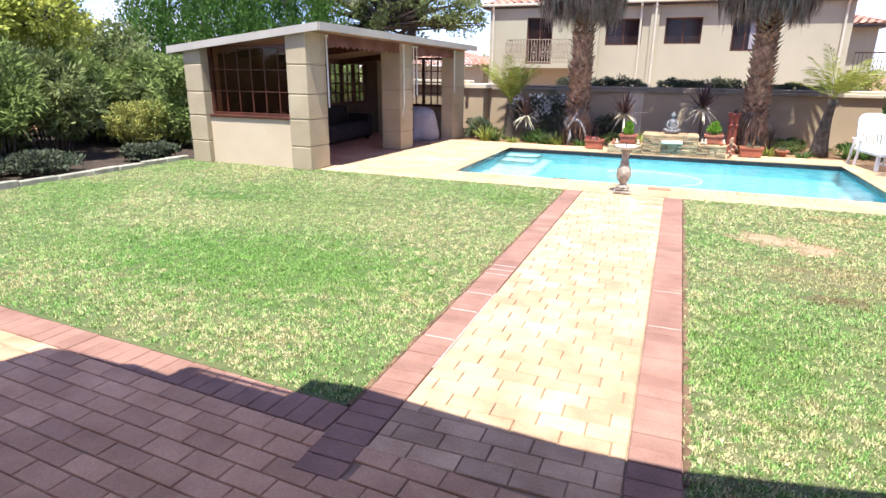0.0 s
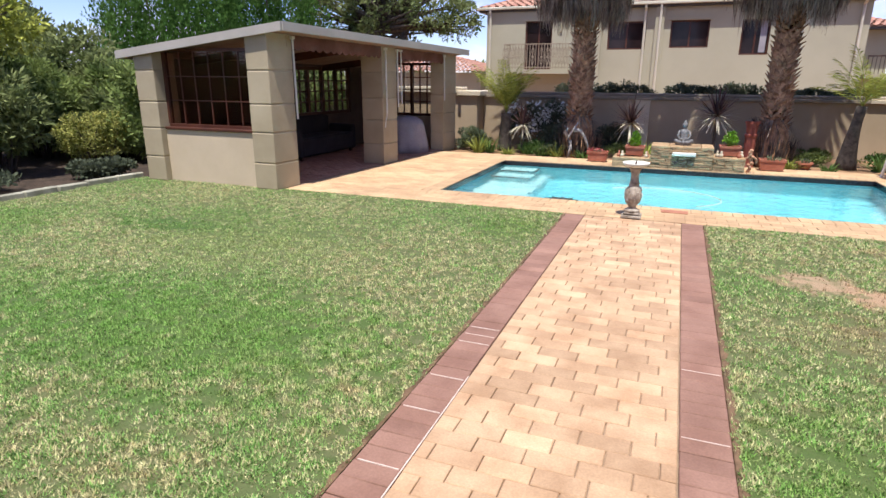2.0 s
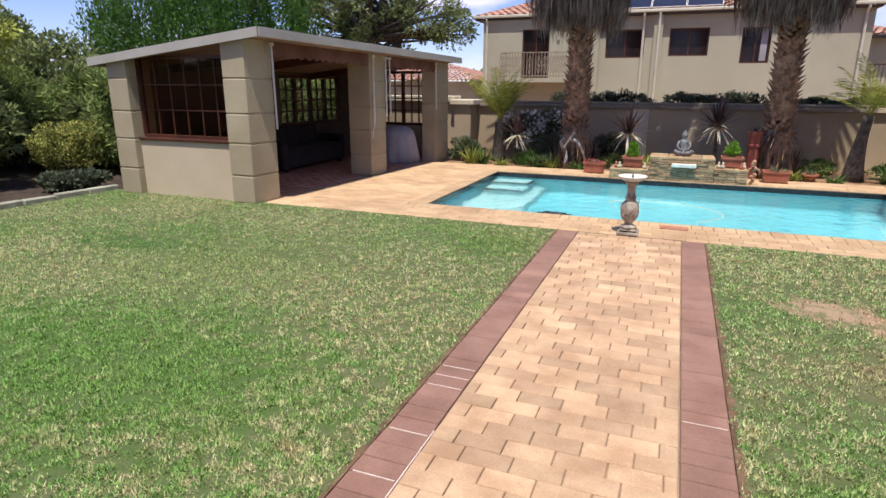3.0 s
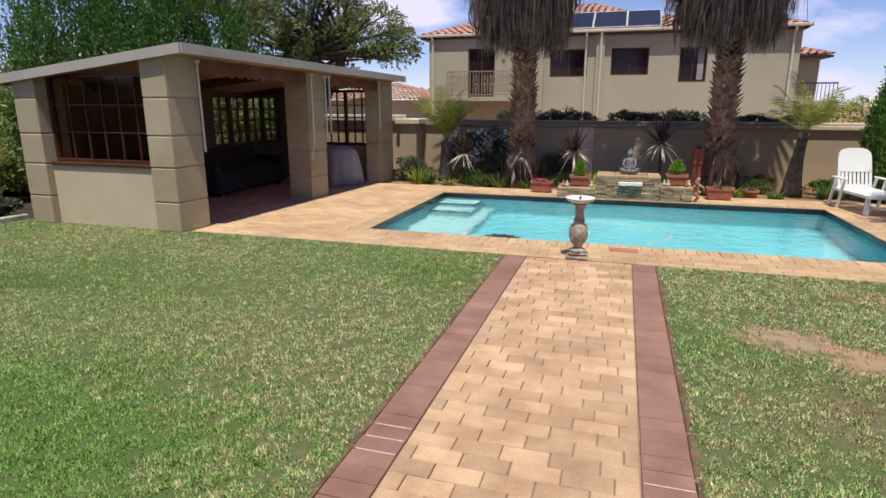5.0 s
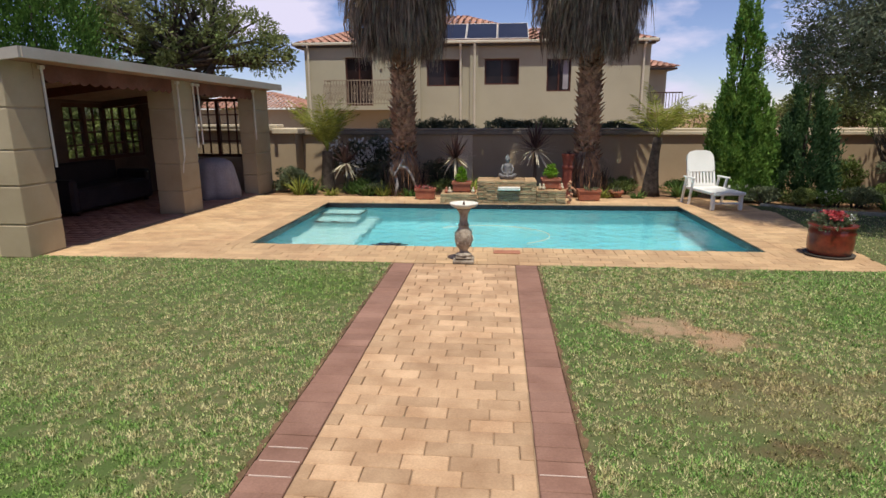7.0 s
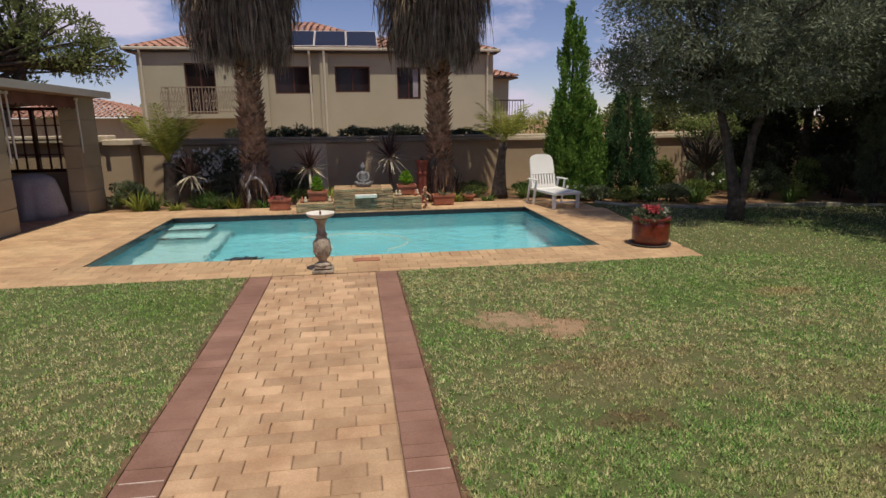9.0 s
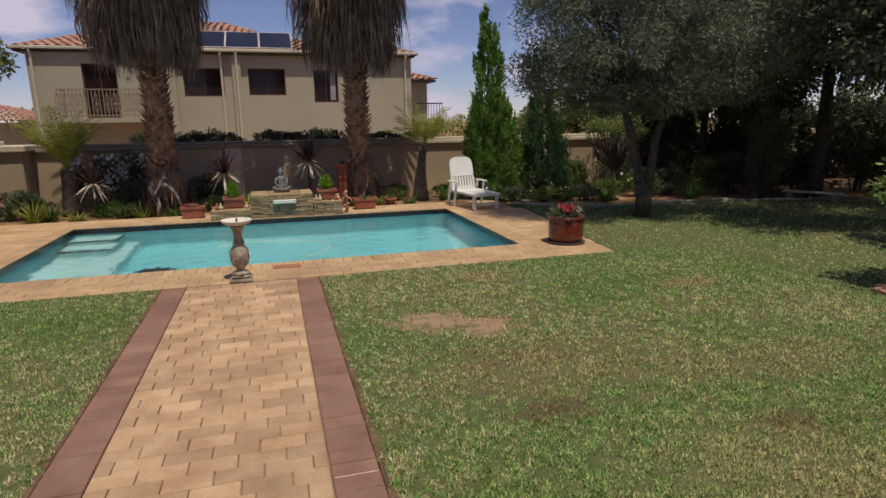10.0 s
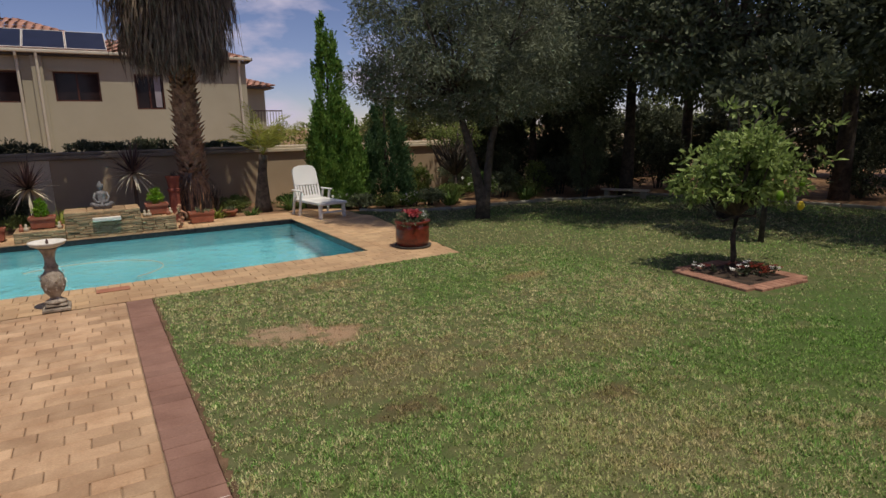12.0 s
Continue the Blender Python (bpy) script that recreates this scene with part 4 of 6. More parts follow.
def lounger(at, rz):
    t = thing("sun_lounger", "white plastic sun lounger with raised backrest on the pool deck", "sun lounger", at=at, rz=rz)
    W = 0.26
    bm = bmesh.new()
    for s in (-1, 1):
        box(bm, s * W - 0.02, s * W + 0.02, -0.02, 1.02, 0.25, 0.30, bevel=0.01)
    box(bm, -W, W, -0.04, 0.0, 0.25, 0.30, bevel=0.01)
    part("frame", bm, WHITE, t)
    for k in range(11):
        part("slat", boxed(-W + 0.02, W - 0.02, 0.005 + k * 0.085, 0.078 + k * 0.085, 0.275, 0.292, bevel=0.004), WHITE, t)
    m = Matrix.Translation((0, 0.98, 0.28)) @ Matrix.Rotation(radians(-16), 4, "X")
    bm = bmesh.new()
    prof = [(-0.25, 0.0), (0.25, 0.0), (0.25, 0.50), (0.235, 0.57), (0.19, 0.625), (0.10, 0.65), (-0.10, 0.65), (-0.19, 0.625), (-0.235, 0.57), (-0.25, 0.50)]
    # rim, lower rungs and the closed head of the backrest
    for s in (-1, 1):
        box(bm, s * 0.235 - 0.02, s * 0.235 + 0.02, -0.02, 0.02, 0.0, 0.30, m=m)
    box(bm, -0.215, 0.215, -0.012, 0.012, 0.0, 0.07, m=m)
    vs = [p for p in prof if p[1] > 0.1]
    a = [bm.verts.new(m @ Vector((x, -0.02, z))) for x, z in [(-0.255, 0.27), (0.255, 0.27)] + vs]
    b = [bm.verts.new(m @ Vector((x, 0.02, z))) for x, z in [(-0.255, 0.27), (0.255, 0.27)] + vs]
    bm.faces.new(a)
    bm.faces.new(b[::-1])
    for i in range(len(a)):
        bm.faces.new((a[i - 1], b[i - 1], b[i], a[i]))
    part("backrest", bm, WHITE, t)
    for k in range(7):
        xx = -0.18 + k * 0.06
        part("back_slat", boxed(xx - 0.019, xx + 0.019, -0.01, 0.01, 0.071, 0.27, m=m), WHITE, t)
    for s in (-1, 1):
        part("armrest", boxed(s * 0.31 - 0.03, s * 0.31 + 0.03, 0.62, 1.02, 0.455, 0.48, bevel=0.01), WHITE, t)
        bm = bmesh.new()
        tube(bm, [(s * 0.30, 0.68, 0.455), (s * 0.30, 0.80, 0.0)], 0.027, 6)
        tube(bm, [(s * 0.30, 0.95, 0.455), (s * 0.30, 1.08, 0.0)], 0.027, 6)
        part("arm_leg", bm, WHITE, t)
        part("leg", boxed(s * 0.24 - 0.028, s * 0.24 + 0.028, 0.02, 0.09, 0.0, 0.25, bevel=0.01), WHITE, t)
    part("stretcher", boxed(-0.22, 0.22, 0.04, 0.06, 0.10, 0.13), WHITE, t)
    return t


lng = lounger((11.15, 13.42, 0.0), 9)
lng.scale = (0.96, 0.92, 0.98)

# red glazed pot with flowers
pot = thing("flower_pot", "large round red-glazed pot planted with pink and white flowers", "flower pot", at=(11.12, 10.42, 0.0))
part("pot", lathe(bmesh.new(), [(0.195, 0.022), (0.212, 0.04), (0.222, 0.10), (0.226, 0.17), (0.222, 0.24), (0.226, 0.265), (0.219, 0.28), (0.224, 0.33), (0.222, 0.345), (0.205, 0.345), (0.20, 0.31), (0.05, 0.30)], 36, wob=lambda a, z: 1 + 0.008 * math.sin(12 * a) * (0.08 < z < 0.24)), GLAZE, pot, smooth=True)
part("saucer", lathe(bmesh.new(), [(0.20, 0.0), (0.235, 0.004), (0.25, 0.026), (0.24, 0.028), (0.20, 0.021)], 32), DARKTRIM, pot, "dark saucer", smooth=True)
part("rim", lathe(bmesh.new(), [(0.223, 0.32), (0.234, 0.325), (0.236, 0.35), (0.221, 0.352)], 32), GLAZE, pot, smooth=True)
crown("foliage", [(0, 0, 0.37, 0.235, 0.235, 0.09)], 1300, 0.05, G_GREY, pot, 8, 0.4, sub=14)
crown("bloom", [(0, 0, 0.42, 0.22, 0.22, 0.075)], 460, 0.035, FLOWER_R, pot, 9, 0.9, sub=14, label="pink flower petals")
crown("white_flowers", [(0.05, 0, 0.41, 0.16, 0.2, 0.07)], 110, 0.03, FLOWER_W, pot, 19, 0.9, sub=14, label="white flower petals")["kind"] = "stuff"

# stacked stone water feature
feat = thing("water_feature", "stacked-stone water feature with a spout at the pool's far edge", "water feature")
rng = random.Random(3)
stones = {}


def stone_mesh(L, d, h):
    key = (round(L, 2), d, h)
    if key not in stones:
        bm = boxed(-L / 2, L / 2, -d / 2, d / 2, 0, h, bevel=0.006)
        stones[key] = bpy.data.meshes.new("stone")
        bm.to_mesh(stones[key])
        bm.free()
        stones[key].materials.append(SLATE)
    return stones[key]


for a, b, h in ((6.50, 7.14, 0.17), (7.14, 8.16, 0.40), (8.16, 8.66, 0.24)):
    part("core", boxed(a + 0.02, b - 0.02, 13.93, 14.48, -0.012, h - 0.04), SLATE, feat)
    z, r = -0.012, 0
    while z < h - 0.03:
        hh = rng.choice((0.035, 0.04, 0.05))
        x = a - rng.uniform(0, 0.1)
        while x < b - 0.03:
            L = rng.choice((0.12, 0.16, 0.2, 0.26))
            lo, hi = max(x, a), min(x + L, b)
            if hi - lo > 0.03:
                o = new("stone", stone_mesh(hi - lo - 0.006, 0.07, hh - 0.004))
                o.parent = feat
                o.matrix_basis = pose((lo + hi) / 2, 13.925 + rng.uniform(-0.008, 0.008), z, 0, 0, rng.uniform(-1.5, 1.5))
            x += L
        z += hh
    k = 0
    x = a
    while x < b - 0.02:
        L = min(rng.choice((0.22, 0.3, 0.36)), b - x)
        o = new("cap_stone", stone_mesh(L - 0.006, 0.60, 0.035))
        o.parent = feat
        o.matrix_basis = pose(x + L / 2, 14.19, h - 0.038, 0, 0, 0)
        x += L
part("spout", boxed(7.50, 7.88, 13.82, 13.98, 0.24, 0.30, bevel=0.01), BOWL, feat, "pale stone spout lip")
bm = bmesh.new()
rng = random.Random(4)
prev = None
for k in range(27):
    xx, d = 7.53 + k * 0.0123, rng.uniform(-0.008, 0.008)
    row = [bm.verts.new((xx, 13.812 - 0.05 * t + d * t, 0.238 - 0.316 * t)) for t in (0, 0.15, 0.3, 0.5, 0.7, 0.85, 1)]
    if prev:
        for i in range(6):
            if i < 3 or rng.random() < 0.72:
                bm.faces.new((prev[i], row[i], row[i + 1], prev[i + 1]))
    prev = row
part("falling_water", bm, WATER, feat, "thin sheet of falling water").visible_shadow = False

stat = thing("statue", "small grey weathered seated garden statue on the stone ledge", "statue", at=(7.66, 14.2, 0.397))
stat.scale = (0.82, 0.82, 1.0)
bm = bmesh.new()
lathe(bm, [(0.13, 0.0), (0.14, 0.02), (0.135, 0.045), (0.10, 0.07), (0.078, 0.10), (0.07, 0.16), (0.082, 0.22), (0.075, 0.262), (0.034, 0.28), (0.030, 0.295), (0.05, 0.315), (0.055, 0.345), (0.048, 0.375), (0.030, 0.392), (0.026, 0.41), (0.008, 0.43)], 20, wob=lambda a, z: 1 + 0.14 * math.cos(2 * a) * (z < 0.28) + 0.04 * math.sin(6 * a + 22 * z))
for s in (-1, 1):
    tube(bm, [(s * 0.085, 0, 0.245), (s * 0.125, -0.02, 0.17), (s * 0.09, -0.085, 0.11), (s * 0.02, -0.10, 0.10)], [0.028, 0.024, 0.021, 0.018], 8)
    tube(bm, [(s * 0.05, 0.02, 0.06), (s * 0.165, -0.03, 0.065), (s * 0.10, -0.10, 0.055), (-s * 0.03, -0.115, 0.05)], [0.04, 0.042, 0.034, 0.022], 9)
part("body", bm, STEELG, stat, smooth=True)


def planter(name, label, at, w, d, h, rz=0, group="terracotta planters"):
    t = thing(name, label, "planter", group, at=at, rz=rz)
    bm = boxed(-w / 2, w / 2, -d / 2, d / 2, 0.02, h - 0.025)
    for v in bm.verts:
        if v.co.z < 0.1:
            v.co.x *= 0.9
            v.co.y *= 0.88
    part("body", bm, TERRA, t)
    bm = bmesh.new()
    for q in ((-w / 2 - 0.012, w / 2 + 0.012, -d / 2 - 0.012, -d / 2 + 0.012), (-w / 2 - 0.012, w / 2 + 0.012, d / 2 - 0.012, d / 2 + 0.012), (-w / 2 - 0.012, -w / 2 + 0.012, -d / 2 + 0.012, d / 2 - 0.012), (w / 2 - 0.012, w / 2 + 0.012, -d / 2 + 0.012, d / 2 - 0.012)):
        box(bm, *q, h - 0.024, h + 0.012)
    part("rim", bm, TERRA, t)
    for s in (-1, 1):
        part("foot", boxed(s * w * 0.3 - 0.03, s * w * 0.3 + 0.03, -d * 0.35, d * 0.35, 0.0, 0.02), TERRA, t)
    return t


p = planter("planter", "rectangular terracotta planter with small succulents on the deck", (6.18, 14.40, -0.004), 0.36, 0.20, 0.19)
blades("succulent", 26, 0.10, 0.02, THATCH, p, 41, 70, 0.2, (0.0, 0, 0.19), 0.16)
crown("leaves", [(-0.05, 0, 0.21, 0.16, 0.08, 0.04)], 160, 0.035, FLOWER_R, p, 42)
p = planter("planter", "rectangular terracotta planter with sparse succulents on the deck", (9.12, 14.42, -0.004), 0.39, 0.22, 0.19)
blades("succulent", 30, 0.09, 0.02, G_GREY, p, 43, 70, 0.2, (0.0, 0, 0.19), 0.18)
for x, z, sd in ((6.86, 0.167, 1), (8.42, 0.237, 2)):
    p = planter("planter", "terracotta pot with a clipped bright green ball shrub on the ledge", (x, 14.2, z), 0.32, 0.26, 0.17)
    crown("ball_shrub", [(0, 0, 0.27, 0.12, 0.12, 0.11), (0, 0, 0.36, 0.075, 0.075, 0.085)], 1500, 0.028, G_LIME, p, 50 + sd, 0.5, sub=40, subr=0.3, label="clipped green ball shrub")
for k, (x, y, z) in enumerate(((6.60, 14.0, 0.17), (6.66, 13.98, 0.17), (7.07, 13.98, 0.17), (7.08, 14.06, 0.17), (8.22, 14.0, 0.24), (8.28, 13.98, 0.24), (8.56, 14.0, 0.24), (8.60, 14.07, 0.24))):
    t = thing("garden_ornament", "small pale clay ornament on the stone ledge", "ornament", "clay ornaments", at=(x, y, z - 0.003), rz=40 * k)
    part("body", lathe(bmesh.new(), [(0.028, 0.0), (0.036, 0.03), (0.03, 0.055), (0.014, 0.065), (0.022, 0.085), (0.01, 0.11)], 9), CAPM if k % 3 else TERRA, t, smooth=True)
fig = thing("garden_ornament", "rough brown stacked clay figure at the pool edge", "ornament", at=(8.74, 13.99, -0.002))
bm = bmesh.new()
rng = random.Random(7)
for k in range(11):
    bmesh.ops.create_icosphere(bm, subdivisions=1, radius=rng.uniform(0.028, 0.045), matrix=Matrix.Translation((rng.uniform(-0.03, 0.03), rng.uniform(-0.02, 0.02), 0.03 + k * 0.034)))
for s in (-1, 1):
    tube(bm, [(0, 0, 0.30), (s * 0.08, 0, 0.24), (s * 0.09, 0, 0.17)], 0.018, 6)
part("body", bm, mat("clay_figure", (0.34, 0.15, 0.08), (0.50, 0.27, 0.17), 30, 0.9, 0.5, 60), fig, smooth=True)
chim = thing("terracotta_pillar", "tall red-brown terracotta chimney pot pillar in the flower bed", "ornament", at=(8.80, 15.05, -0.052))
part("shaft", lathe(bmesh.new(), [(0.12, 0.0), (0.10, 0.05), (0.092, 0.30), (0.092, 0.55), (0.11, 0.58), (0.11, 0.61), (0.092, 0.62)], 20), PILLAR, chim, smooth=False)
part("top_pot", lathe(bmesh.new(), [(0.085, 0.62), (0.11, 0.80), (0.125, 0.80), (0.125, 0.84), (0.09, 0.84), (0.08, 0.80)], 20), PILLAR, chim)
blades("plant", 20, 0.14, 0.012, ROOTS, chim, 44, 70, 0.4, (0, 0, 0.83), 0.04)
p = thing("planter", "low terracotta bowl with small plants in the flower bed", "planter", at=(9.75, 15.2, -0.05))
part("bowl", lathe(bmesh.new(), [(0.08, 0.0), (0.13, 0.10), (0.145, 0.10), (0.14, 0.13), (0.10, 0.12)], 18), TERRA, p)
crown("leaves", [(0, 0, 0.15, 0.10, 0.10, 0.06)], 200, 0.035, G_GREY, p, 45)
dw = thing("driftwood", "pale grey driftwood branch sculpture in the flower bed", "driftwood", at=(5.52, 15.0, -0.05))
bm = bmesh.new()
for q in ([(0, 0, 0), (0.02, 0, 0.2), (-0.03, 0.02, 0.4), (0.08, 0, 0.58), (0.16, 0, 0.72)], [(-0.03, 0.02, 0.4), (-0.08, 0, 0.52), (-0.04, 0, 0.62)], [(0.08, 0, 0.58), (0.22, 0.02, 0.56), (0.32, 0, 0.42), (0.40, 0, 0.2)], [(0, 0, 0), (0.05, -0.04, 0.22), (0.02, 0, 0.36)]):
    tube(bm, q, [0.04 - 0.006 * i for i in range(len(q))], 7)
part("branches", bm, mat("driftwood_grey", (0.20, 0.18, 0.17), (0.46, 0.43, 0.41), 14, 0.9, 0.5, 60), dw, smooth=True)

CREAM = green("cream_leaf", (0.50, 0.45, 0.33), (0.72, 0.67, 0.52), 5, 0.25, 0.15)

# ---- palms ----
def fan_palm(x, y, seed, h=3.9):
    t = thing("palm_tree", "fan palm with rough trunk and thick skirt of dead grey fronds", "palm tree", "tall palms", at=(x, y, -0.05))
    rng = np.random.default_rng(seed)
    bm = bmesh.new()
    zs = np.linspace(0, h, 16)
    tube(bm, [(0.02 * math.sin(z * 2), 0, z) for z in zs], [0.40 - 0.19 * min(1, z / 0.75) - 0.028 * min(1, max(0, (z - 0.6)) / 2) for z in zs], 16)
    part("trunk", bm, PALMB, t, smooth=True)
    verts, faces = [], []
    n = 330
    for i in range(n):
        z = 0.62 + (h - 1.3) * i / n
        a = i * 2.39996 + rng.uniform(-0.2, 0.2)
        r = 0.205 - 0.025 * min(1, (z - 0.6) / 2) - 0.02
        o, s, u = np.array([math.cos(a), math.sin(a), 0]), np.array([-math.sin(a), math.cos(a), 0]), np.array([0, 0, 1.0])
        w, L, lift = rng.uniform(0.04, 0.07), rng.uniform(0.07, 0.15), rng.uniform(0.08, 0.16)
        b = o * r + u * z
        k = len(verts)
        verts += [b - s * w, b + s * w, b + s * w * 0.8 + u * 0.05 + o * 0.012, b - s * w * 0.8 + u * 0.05 + o * 0.012, b + u * lift + o * L, b + u * 0.02 + o * 0.045]
        faces += [(k, k + 5, k + 4), (k + 5, k + 1, k + 4), (k + 1, k + 2, k + 4), (k + 2, k + 3, k + 4), (k + 3, k, k + 4)]
    quick("frond_base", verts, faces, PALMB, t, "cut frond stubs")["kind"] = "stuff"
    # skirt
    verts, faces = [], []
    for i in range(5200):
        a = rng.uniform(0, 2 * math.pi)
        lvl = rng.uniform(0, 1)
        z0 = 2.85 + 2.0 * lvl
        R = rng.uniform(0.25, 1.0) ** 0.6 * (0.62 + 0.55 * math.sqrt(max(0, lvl)) ) * (1 + 0.12 * math.sin(3 * a + seed) + 0.08 * math.sin(9 * a))
        L = rng.uniform(0.5, 1.25)
        o, s = np.array([math.cos(a), math.sin(a), 0]), np.array([-math.sin(a), math.cos(a), 0])
        s = s * math.cos(1) + o * math.sin(rng.uniform(-1, 1))
        w = rng.uniform(0.006, 0.017)
        zt = z0 + rng.uniform(0, 0.3)
        zb = max(zt - L, 2.38 + 0.22 * abs(math.sin(5 * a)) + rng.uniform(-0.12, 0.35))
        p0, p1, p2, p3 = o * R * 0.45 + [0, 0, zt + 0.12], o * R * 0.85 + [0, 0, zt - 0.05], o * R + s * rng.uniform(-0.05, 0.05) + [0, 0, (zt + zb) / 2 - 0.05], o * R * rng.uniform(0.9, 1.04) + s * rng.uniform(-0.1, 0.1) + [0, 0, zb]
        k = len(verts)
        for p, ww in ((p0, w), (p1, w), (p2, w), (p3, 0.002)):
            verts += [p - s * ww, p + s * ww]
        faces += [(k, k + 1, k + 3, k + 2), (k + 2, k + 3, k + 5, k + 4), (k + 4, k + 5, k + 7, k + 6)]
    quick("dead_fronds", verts, faces, THATCH, t, "hanging skirt of dead grey-brown fronds")
    # living fans on top, seen only from outside the garden
    verts, faces = [], []
    for i in range(40):
        a, e = rng.uniform(0, 6.283), rng.uniform(-0.35, 1.1)
        o = np.array([math.cos(a) * math.cos(e), math.sin(a) * math.cos(e), math.sin(e)])
        s = np.array([-math.sin(a), math.cos(a), 0])
        c = np.array([0, 0, 4.9]) + o * 1.15
        for q in np.linspace(-1.3, 1.3, 21):
            d = o * math.cos(q) + s * math.sin(q)
            k = len(verts)
            m = s * math.cos(q) - o * math.sin(q)
            verts += [c, c + d * 0.45 + m * 0.04, c + d * 0.95 - [0, 0, 0.15], c + d * 0.45 - m * 0.04]
            faces.append((k, k + 1, k + 2, k + 3))
    quick("fans", verts, faces, G_BED, t, "green fan leaves")
    bm = bmesh.new()
    for i in range(16):
        a = i * 0.393
        tube(bm, [(0, 0, 4.4), (math.cos(a) * 0.5, math.sin(a) * 0.5, 4.95), (math.cos(a) * 0.95, math.sin(a) * 0.95, 5.05)], 0.02, 4)
    tube(bm, [(0, 0, h - 0.1), (0, 0, 4.95)], [0.2, 0.16], 10)
    part("crown_stalks", bm, PALMB, t)
    # dry shaggy foot
    blades("dry_skirt", 300, 0.62, 0.035, ROOTS, t, seed + 1, 28, -0.10, (0, 0, 0.02), 0.42, 2)
    blades("hanging_straw", 160, 0.5, 0.016, THATCH, t, seed + 3, 165, -0.2, (0, 0, 0.85), 0.24, 120, 3)
    return t


fan_palm(5.62, 15.5, 11)
fan_palm(9.20, 15.5, 12)


def feather_palm(x, y, h, seed, label, n=13, L=0.75, thick=0.16, lean=0.1, tip=0.09, spread=0.95):
    t = thing("palm_tree", label, "palm tree", at=(x, y, -0.05))
    rng = np.random.default_rng(seed)
    bm = bmesh.new()
    zs = np.linspace(0, h, 9)
    tube(bm, [(lean * (z / h) ** 2, 0, z) for z in zs], [thick - (thick - tip) * min(1, (z / h) ** 0.8 * 1.3) for z in zs], 12)
    part("trunk", bm, BARK, t, smooth=True)
    verts, faces = [], []
    for i in range(n):
        a, th = i * 2.4 + rng.uniform(-0.3, 0.3), rng.uniform(0.05, spread)
        o, s = np.array([math.cos(a), math.sin(a), 0.0]), np.array([-math.sin(a), math.cos(a), 0.0])
        p, ln = np.array([lean, 0, h]), L * rng.uniform(0.75, 1.1)
        for j in range(16):
            d = o * math.sin(th) + np.array([0, 0, math.cos(th)])
            q = p + d * ln / 16
            k = len(verts)
            verts += [p - s * 0.008, p + s * 0.008, q + s * 0.007, q - s * 0.007]
            faces.append((k, k + 1, k + 2, k + 3))
            if j > 2:
                for sg in (-1, 1):
                    for r in (0, 0.5):
                        b = p + (q - p) * r
                        e = b + s * sg * 0.20 * math.sin(3.1 * (j + 1) / 18) + d * 0.17 - np.array([0, 0, 0.02 + 0.08 * rng.uniform()])
                        k = len(verts)
                        mid = (b + e) / 2
                        verts += [b, mid + d * 0.010, e, mid - d * 0.010]
                        faces.append((k, k + 1, k + 2, k + 3))
            p, th = q, th + 0.025 + 0.035 * rng.uniform()
    quick("fronds", verts, faces, G_PALM, t, "arching light green fronds")
    return t


feather_palm(10.45, 15.5, 1.12, 21, "small feather palm with swollen grey trunk and pale fronds", 17, 1.05, 0.19, 0.08, 0.085)
feather_palm(3.95, 15.8, 0.82, 22, "young feather palm with light green fronds beside the wall", 26, 1.2, 0.17, 0.02, 0.11, 0.55)

# ---- bed plants ----
for i, (x, y, z, L) in enumerate(((4.42, 15.5, 0.60, 0.46), (6.66, 15.25, 0.74, 0.52), (8.20, 15.25, 0.90, 0.56))):
    t = thing("cordyline", "spiky dark red and cream cordyline in the flower bed", "cordyline", "cordylines", at=(x, y, -0.05))
    bm = bmesh.new()
    tube(bm, [(0, 0, 0), (0.01, 0, z)], [0.035, 0.03], 8)
    part("stem", bm, BARK, t)
    blades("leaves", 90, L * 1.1, 0.034, G_DRAC, t, 60 + i, 100, 0.10, (0, 0, z), 0.03, 0, 4)
    blades("pale_leaves", 42, L * 0.95, 0.042, CREAM, t, 70 + i, 140, 0.20, (0, 0, z), 0.03, 72, 4)


def clump(name, label, cat, x, y, n, L, w, material, seed, group="", droop=0.55, spread=60, z=-0.05):
    t = thing(name, label, cat, group, at=(x, y, z))
    blades("leaves", n, L, w, material, t, seed, spread, droop, (0, 0, 0), 0.12)
    return t


for i, (x, y, L) in enumerate(((3.55, 15.15, 0.42), (3.75, 15.3, 0.36), (4.95, 15.15, 0.34), (5.25, 15.1, 0.30), (4.6, 15.35, 0.28), (7.35, 15.5, 0.34), (7.0, 15.6, 0.32), (10.95, 15.35, 0.34), (11.2, 15.45, 0.30), (9.5, 15.1, 0.2), (10.1, 15.0, 0.16), (5.8, 14.95, 0.2), (4.25, 15.0, 0.16), (15.6, 13.6, 0.4), (13.9, 14.0, 0.36), (18.1, 13.2, 0.4), (19.3, 12.6, 0.35))):
    clump("agapanthus", "strappy green agapanthus clump in the flower bed", "plant", x, y, 70, L * 1.25, 0.024, G_PALM if i % 3 == 0 else G_BED, 80 + i, "strap-leaved clumps")


